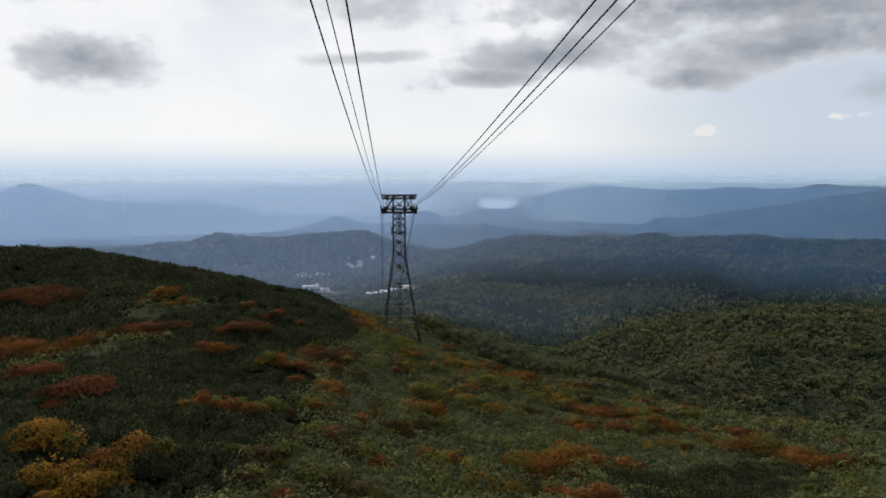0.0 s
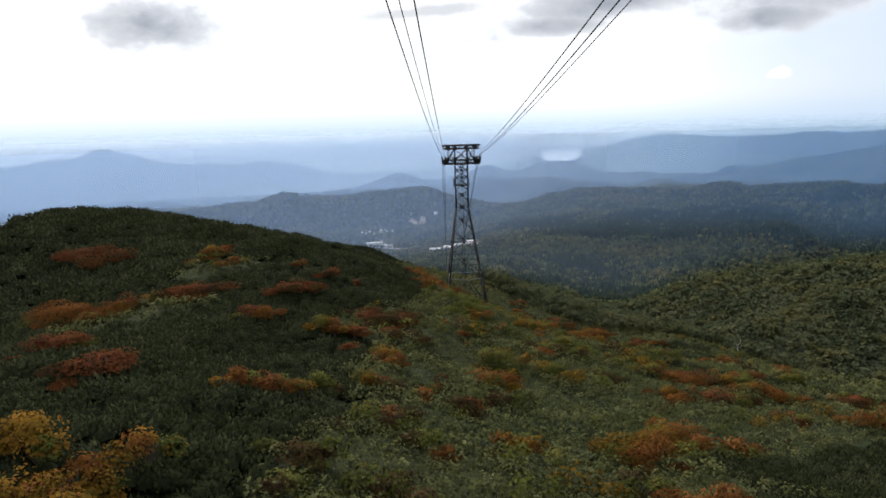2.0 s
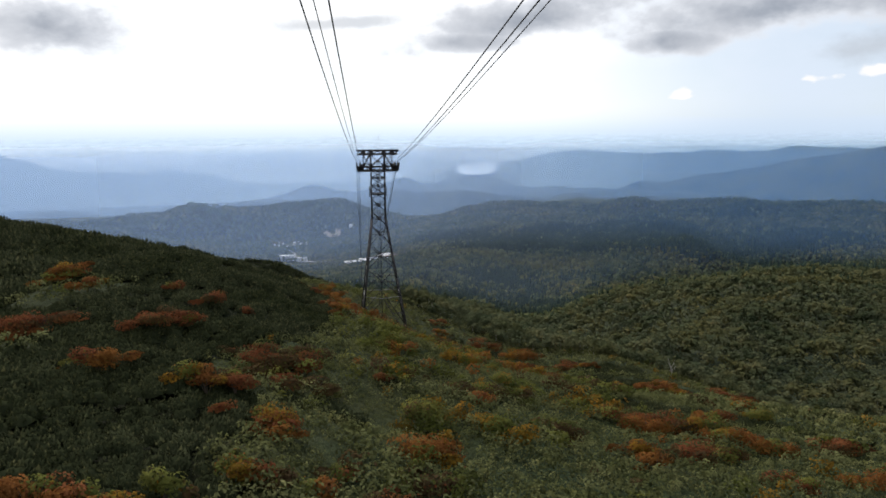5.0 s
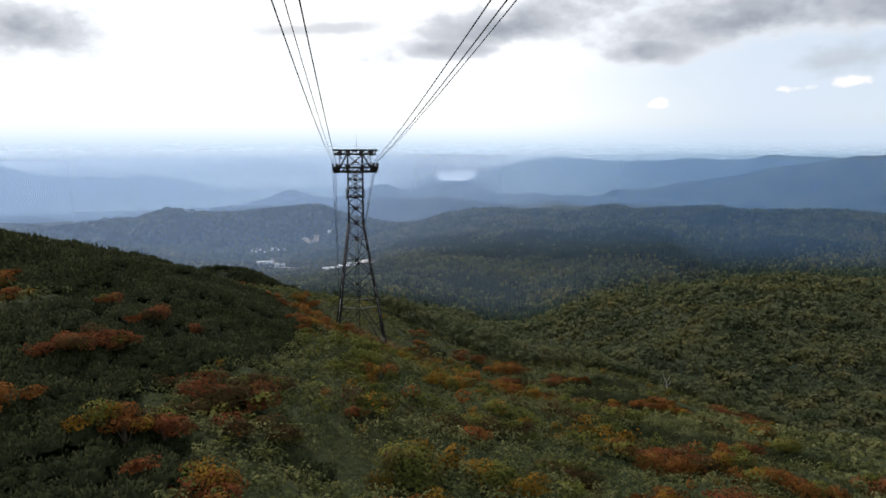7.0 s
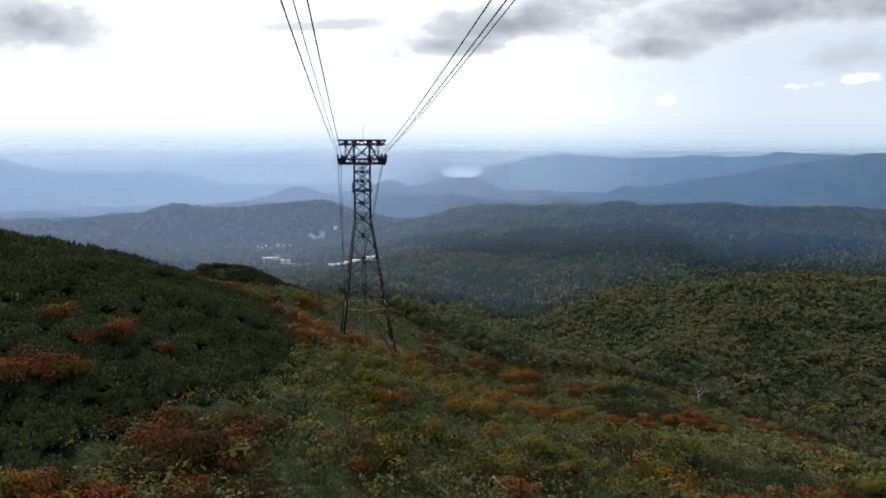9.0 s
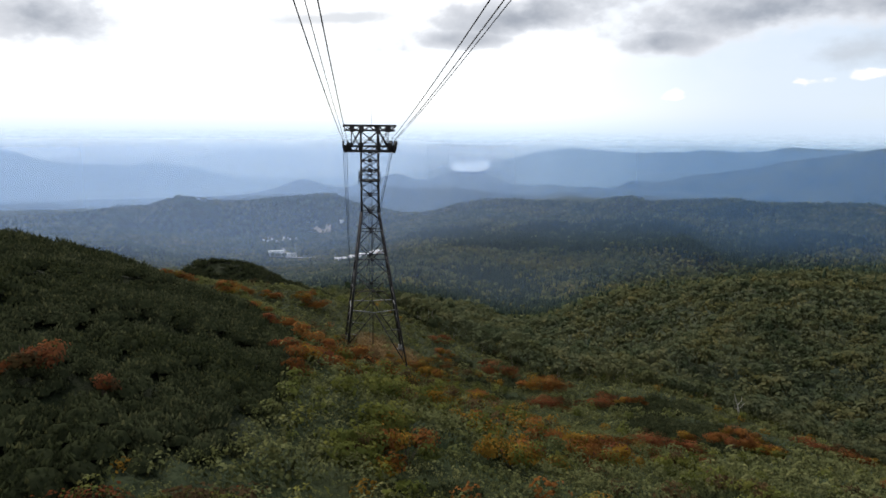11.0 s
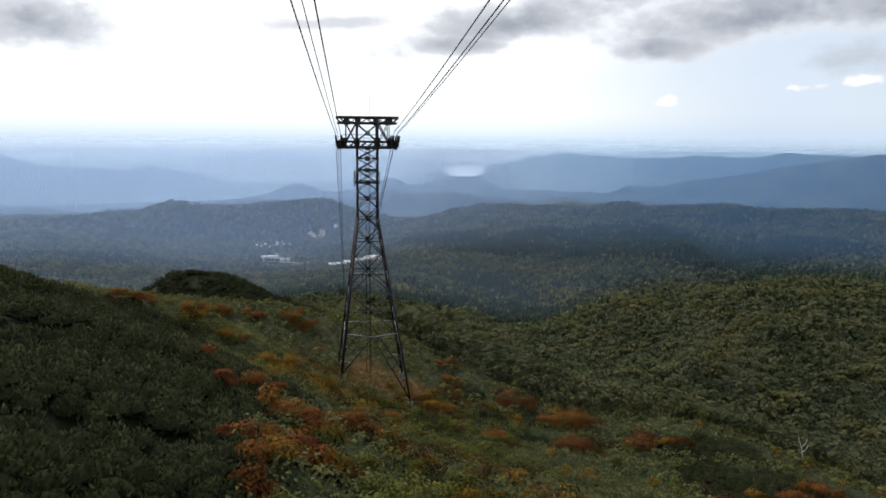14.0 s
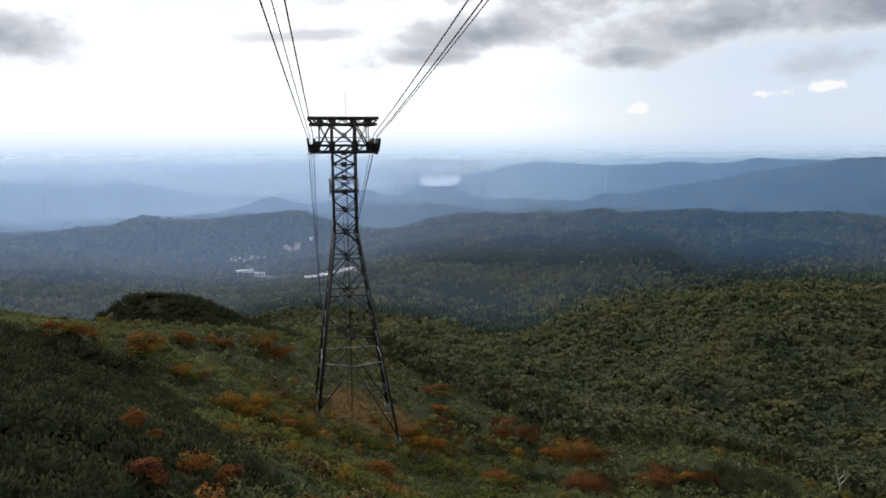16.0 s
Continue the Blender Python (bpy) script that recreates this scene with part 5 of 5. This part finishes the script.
def fir_share(x, y):
    az, r = polar(x, y)
    # conifers and birches shared out to imitate cloud shade and sun on the valley
    s = 0.10 + 0.75 * lumps(x, y, 280, 61) + 0.45 * lumps(x, y, 90, 62)
    s = s - 0.55 * step(2150, 2350, r) * step(2, 6, az) * step(30, 20, az)  # birch plateau, kept pale as a sunlit patch
    s = s - 0.15 * step(6, 0, az) + 0.22 * step(6, 11, az) * step(2250, 2100, r) * step(850, 1050, r)
    s = s + 0.45 * step(1600, 1750, r) * step(2200, 2050, r) * step(5, 9, az)  # dark conifer belt, thickened in place of cloud shade
    s = s - 0.6 * step(1480, 1560, r) * step(1780, 1700, r) * step(-1, -3, az)  # pale stands before the village, in place of a sun patch
    for hx, hy, wide, deep, tall in HILLS:
        s = s + 0.9 * np.exp(-(((x - hx) / wide) ** 2) - ((y - hy + deep * 0.3) / deep) ** 2)
    return np.clip(s, 0.06, 0.96)


x, y = ring(500, 880, -40, 50, 1500)
keep = rng.random(len(x)) < fir_share(x, y) * 0.7
x, y = x[keep], y[keep]
wood("conifer_forest", "dark conifers standing among valley birches", x, y, rng.uniform(9, 15, len(x)), [fir(k) for k in range(3)], [CONIFER], "forest")
x, y = spread(880, 2750, -27, 44, (8.6, 12.4))
keep = wooded(x, y)
x, y = x[keep], y[keep]
pick = rng.random(len(x)) < fir_share(x, y)
wood("conifer_forest", "dark conifers of the distant valley forest", x[pick], y[pick], rng.uniform(11, 19, pick.sum()), [fir(10 + k) for k in range(4)], [CONIFER], "forest")
dx, dy = spread(900, 2700, -27, 44, (7.4, 9.6))
keep = wooded(dx, dy) & (fir_share(dx, dy) > 0.62)
wood("conifer_forest", "dense dark conifer stands on the valley hills", dx[keep], dy[keep], rng.uniform(10, 18, keep.sum()), [fir(20 + k) for k in range(4)], [CONIFER], "forest")
x, y = x[~pick], y[~pick]
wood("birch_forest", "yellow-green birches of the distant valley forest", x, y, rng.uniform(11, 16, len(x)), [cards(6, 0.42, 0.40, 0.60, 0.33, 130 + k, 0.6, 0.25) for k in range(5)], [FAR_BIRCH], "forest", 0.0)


# ---- dead tree, village ----
snag = tagged(new("dead_tree"), "bare white weathered dead birch above the gully", "dead tree")
snag.location = (66.0, -24.5, float(ground_z(66.0, -24.5)) - 0.2)
snag.scale = (0.72, 0.72, 0.72)


def limb(points, thick):
    """A tapering branch through points."""
    v = []
    for k, p in enumerate(points):
        w = thick * (1 - 0.8 * k / (len(points) - 1))
        v += [(p[0] + w * math.cos(1.2566 * j), p[1] + w * math.sin(1.2566 * j), p[2]) for j in range(5)]
    return v, [tuple(r) for r in grid_faces(len(points), 5, True).tolist()]


part("trunk", limb([(0, 0, -0.5), (0.2, 0, 1.5), (-0.2, 0.1, 3.2), (-0.9, 0, 5.0), (-1.3, 0, 6.4)], 0.22), BARK, snag)
for pts in ([(-0.2, 0.1, 3.2), (0.7, 0, 4.3), (1.0, 0.2, 5.4)], [(0.1, 0, 2.3), (1.1, 0.2, 2.9), (1.6, 0.1, 3.8)], [(-0.6, 0, 4.3), (-1.7, 0.1, 4.9)], [(0.1, 0, 1.8), (-0.9, -0.2, 2.6), (-1.2, -0.2, 3.4)]):
    part("limb", limb(pts, 0.11), BARK, snag)


def house(name, label, x, y, wide, deep, high, turn, roof_mat, windows=0, flat=False):
    ob = tagged(new(name), label, "building", group="village buildings")
    ob.location, ob.rotation_euler = (x, y, float(ground_z(x, y)) + 1.0), (0, 0, radians(turn))
    w, d = wide / 2, deep / 2
    part("wall", ([(sx * w, sy * d, z) for z in (-4, high) for sx, sy in CORNERS], [(0, 1, 5, 4), (1, 2, 6, 5), (2, 3, 7, 6), (3, 0, 4, 7), (4, 5, 6, 7)]), WHITE, ob)
    rise = 1.2 if flat else deep * 0.32
    e = 0.8
    v = [(-w - e, -d - e, high), (w + e, -d - e, high), (w + e, 0, high + rise), (-w - e, 0, high + rise), (-w - e, d + e, high), (w + e, d + e, high)]
    part("roof", (v + [(p[0], p[1], p[2] + 0.4) for p in v], [(0, 1, 2, 3), (3, 2, 5, 4), (6, 9, 8, 7), (9, 10, 11, 8), (0, 6, 7, 1), (4, 5, 11, 10), (0, 3, 9, 6), (3, 4, 10, 9), (1, 7, 8, 2), (2, 8, 11, 5)]), roof_mat, ob)
    for n in range(windows):
        for z in np.arange(2.0, high - 1, 3.2):
            cx = -w + (n + 0.5) * wide / windows
            part("window", box_bar((cx - 1.1, -d - 0.05, z), (cx + 1.1, -d - 0.05, z), 0.2, 1.6), GLASS, ob)
    return ob


HOTEL = "large white hotel with a pale roof beside the valley road"
house("hotel", HOTEL, -178, 1996, 44, 18, 13, 8, WHITE, 10, True)
house("hotel", HOTEL, -136, 1978, 34, 16, 9, -6, ROOFS[0], 8, True)
house("station_building", "long pale cableway station at the valley road", 22, 1815, 46, 20, 10, 5, ROOFS[0], 9, True)
house("hotel", HOTEL, 66, 1792, 30, 16, 12, -8, WHITE, 7, True)
house("hotel", HOTEL, 104, 1770, 28, 15, 10, 12, ROOFS[0], 6)
vr = random.Random(4)
for n in range(34):
    if n < 16:
        x = vr.uniform(-8, 125)
        y = 1824 - 0.52 * x + vr.uniform(-24, 22)
    elif n < 30:
        x, y = -190 + vr.uniform(-60, 60), 2235 + vr.uniform(-45, 45)
    else:
        x, y = -60 + vr.uniform(-70, 60), 1925 + vr.uniform(-12, 18)
    house("house", "small pale house with a pitched roof in the valley village", x, y, *((vr.uniform(13, 20), vr.uniform(10, 13), vr.uniform(6, 8.5)) if n < 16 else (vr.uniform(5, 8), vr.uniform(4.5, 6), vr.uniform(2.6, 4))), vr.uniform(-40, 40), ROOFS[(0, 0, 2, 0, 1)[n % 5] if n < 16 else n % 3])
house("hut", "small white hut at the edge of the valley forest", 16, 2354, 12, 9, 6, 0, WHITE)


def strip(name, label, pts, wide, mat):
    """A road or clearing laid just over the ground along points."""
    line = []
    for (xa, ya), (xb, yb) in zip(pts, pts[1:]):
        line += [(xa + (xb - xa) * s / 10, ya + (yb - ya) * s / 10) for s in range(10)]
    line.append(pts[-1])
    c = np.array(line)
    d = np.gradient(c, axis=0)
    side = np.stack([-d[:, 1], d[:, 0]], -1) / np.linalg.norm(d, axis=1)[:, None]
    v = []
    for k in (-1, 0, 1):
        p = c + side * wide / 2 * k
        v.append(np.stack([p[:, 0], p[:, 1], ground_z(p[:, 0], p[:, 1]) + 2.2], -1))
    return tagged(new(name, mesh_of(name, np.concatenate(v), grid_faces(3, len(c)), [mat])), label, kind="structure")


strip("road", "pale valley road and car park", [(-185, 1985), (-110, 1955), (-43, 1903), (4, 1875), (40, 1812), (120, 1755)], 10, TARMAC)
strip("road", "pale lane climbing to the upper houses", [(-138, 1985), (-160, 2076), (-187, 2159), (-170, 2250)], 7, TARMAC)
strip("clearing", "bare tan clearing in the valley forest", [(-75, 2335), (-52, 2314), (-30, 2318), (-28, 2345)], 18, BARE)
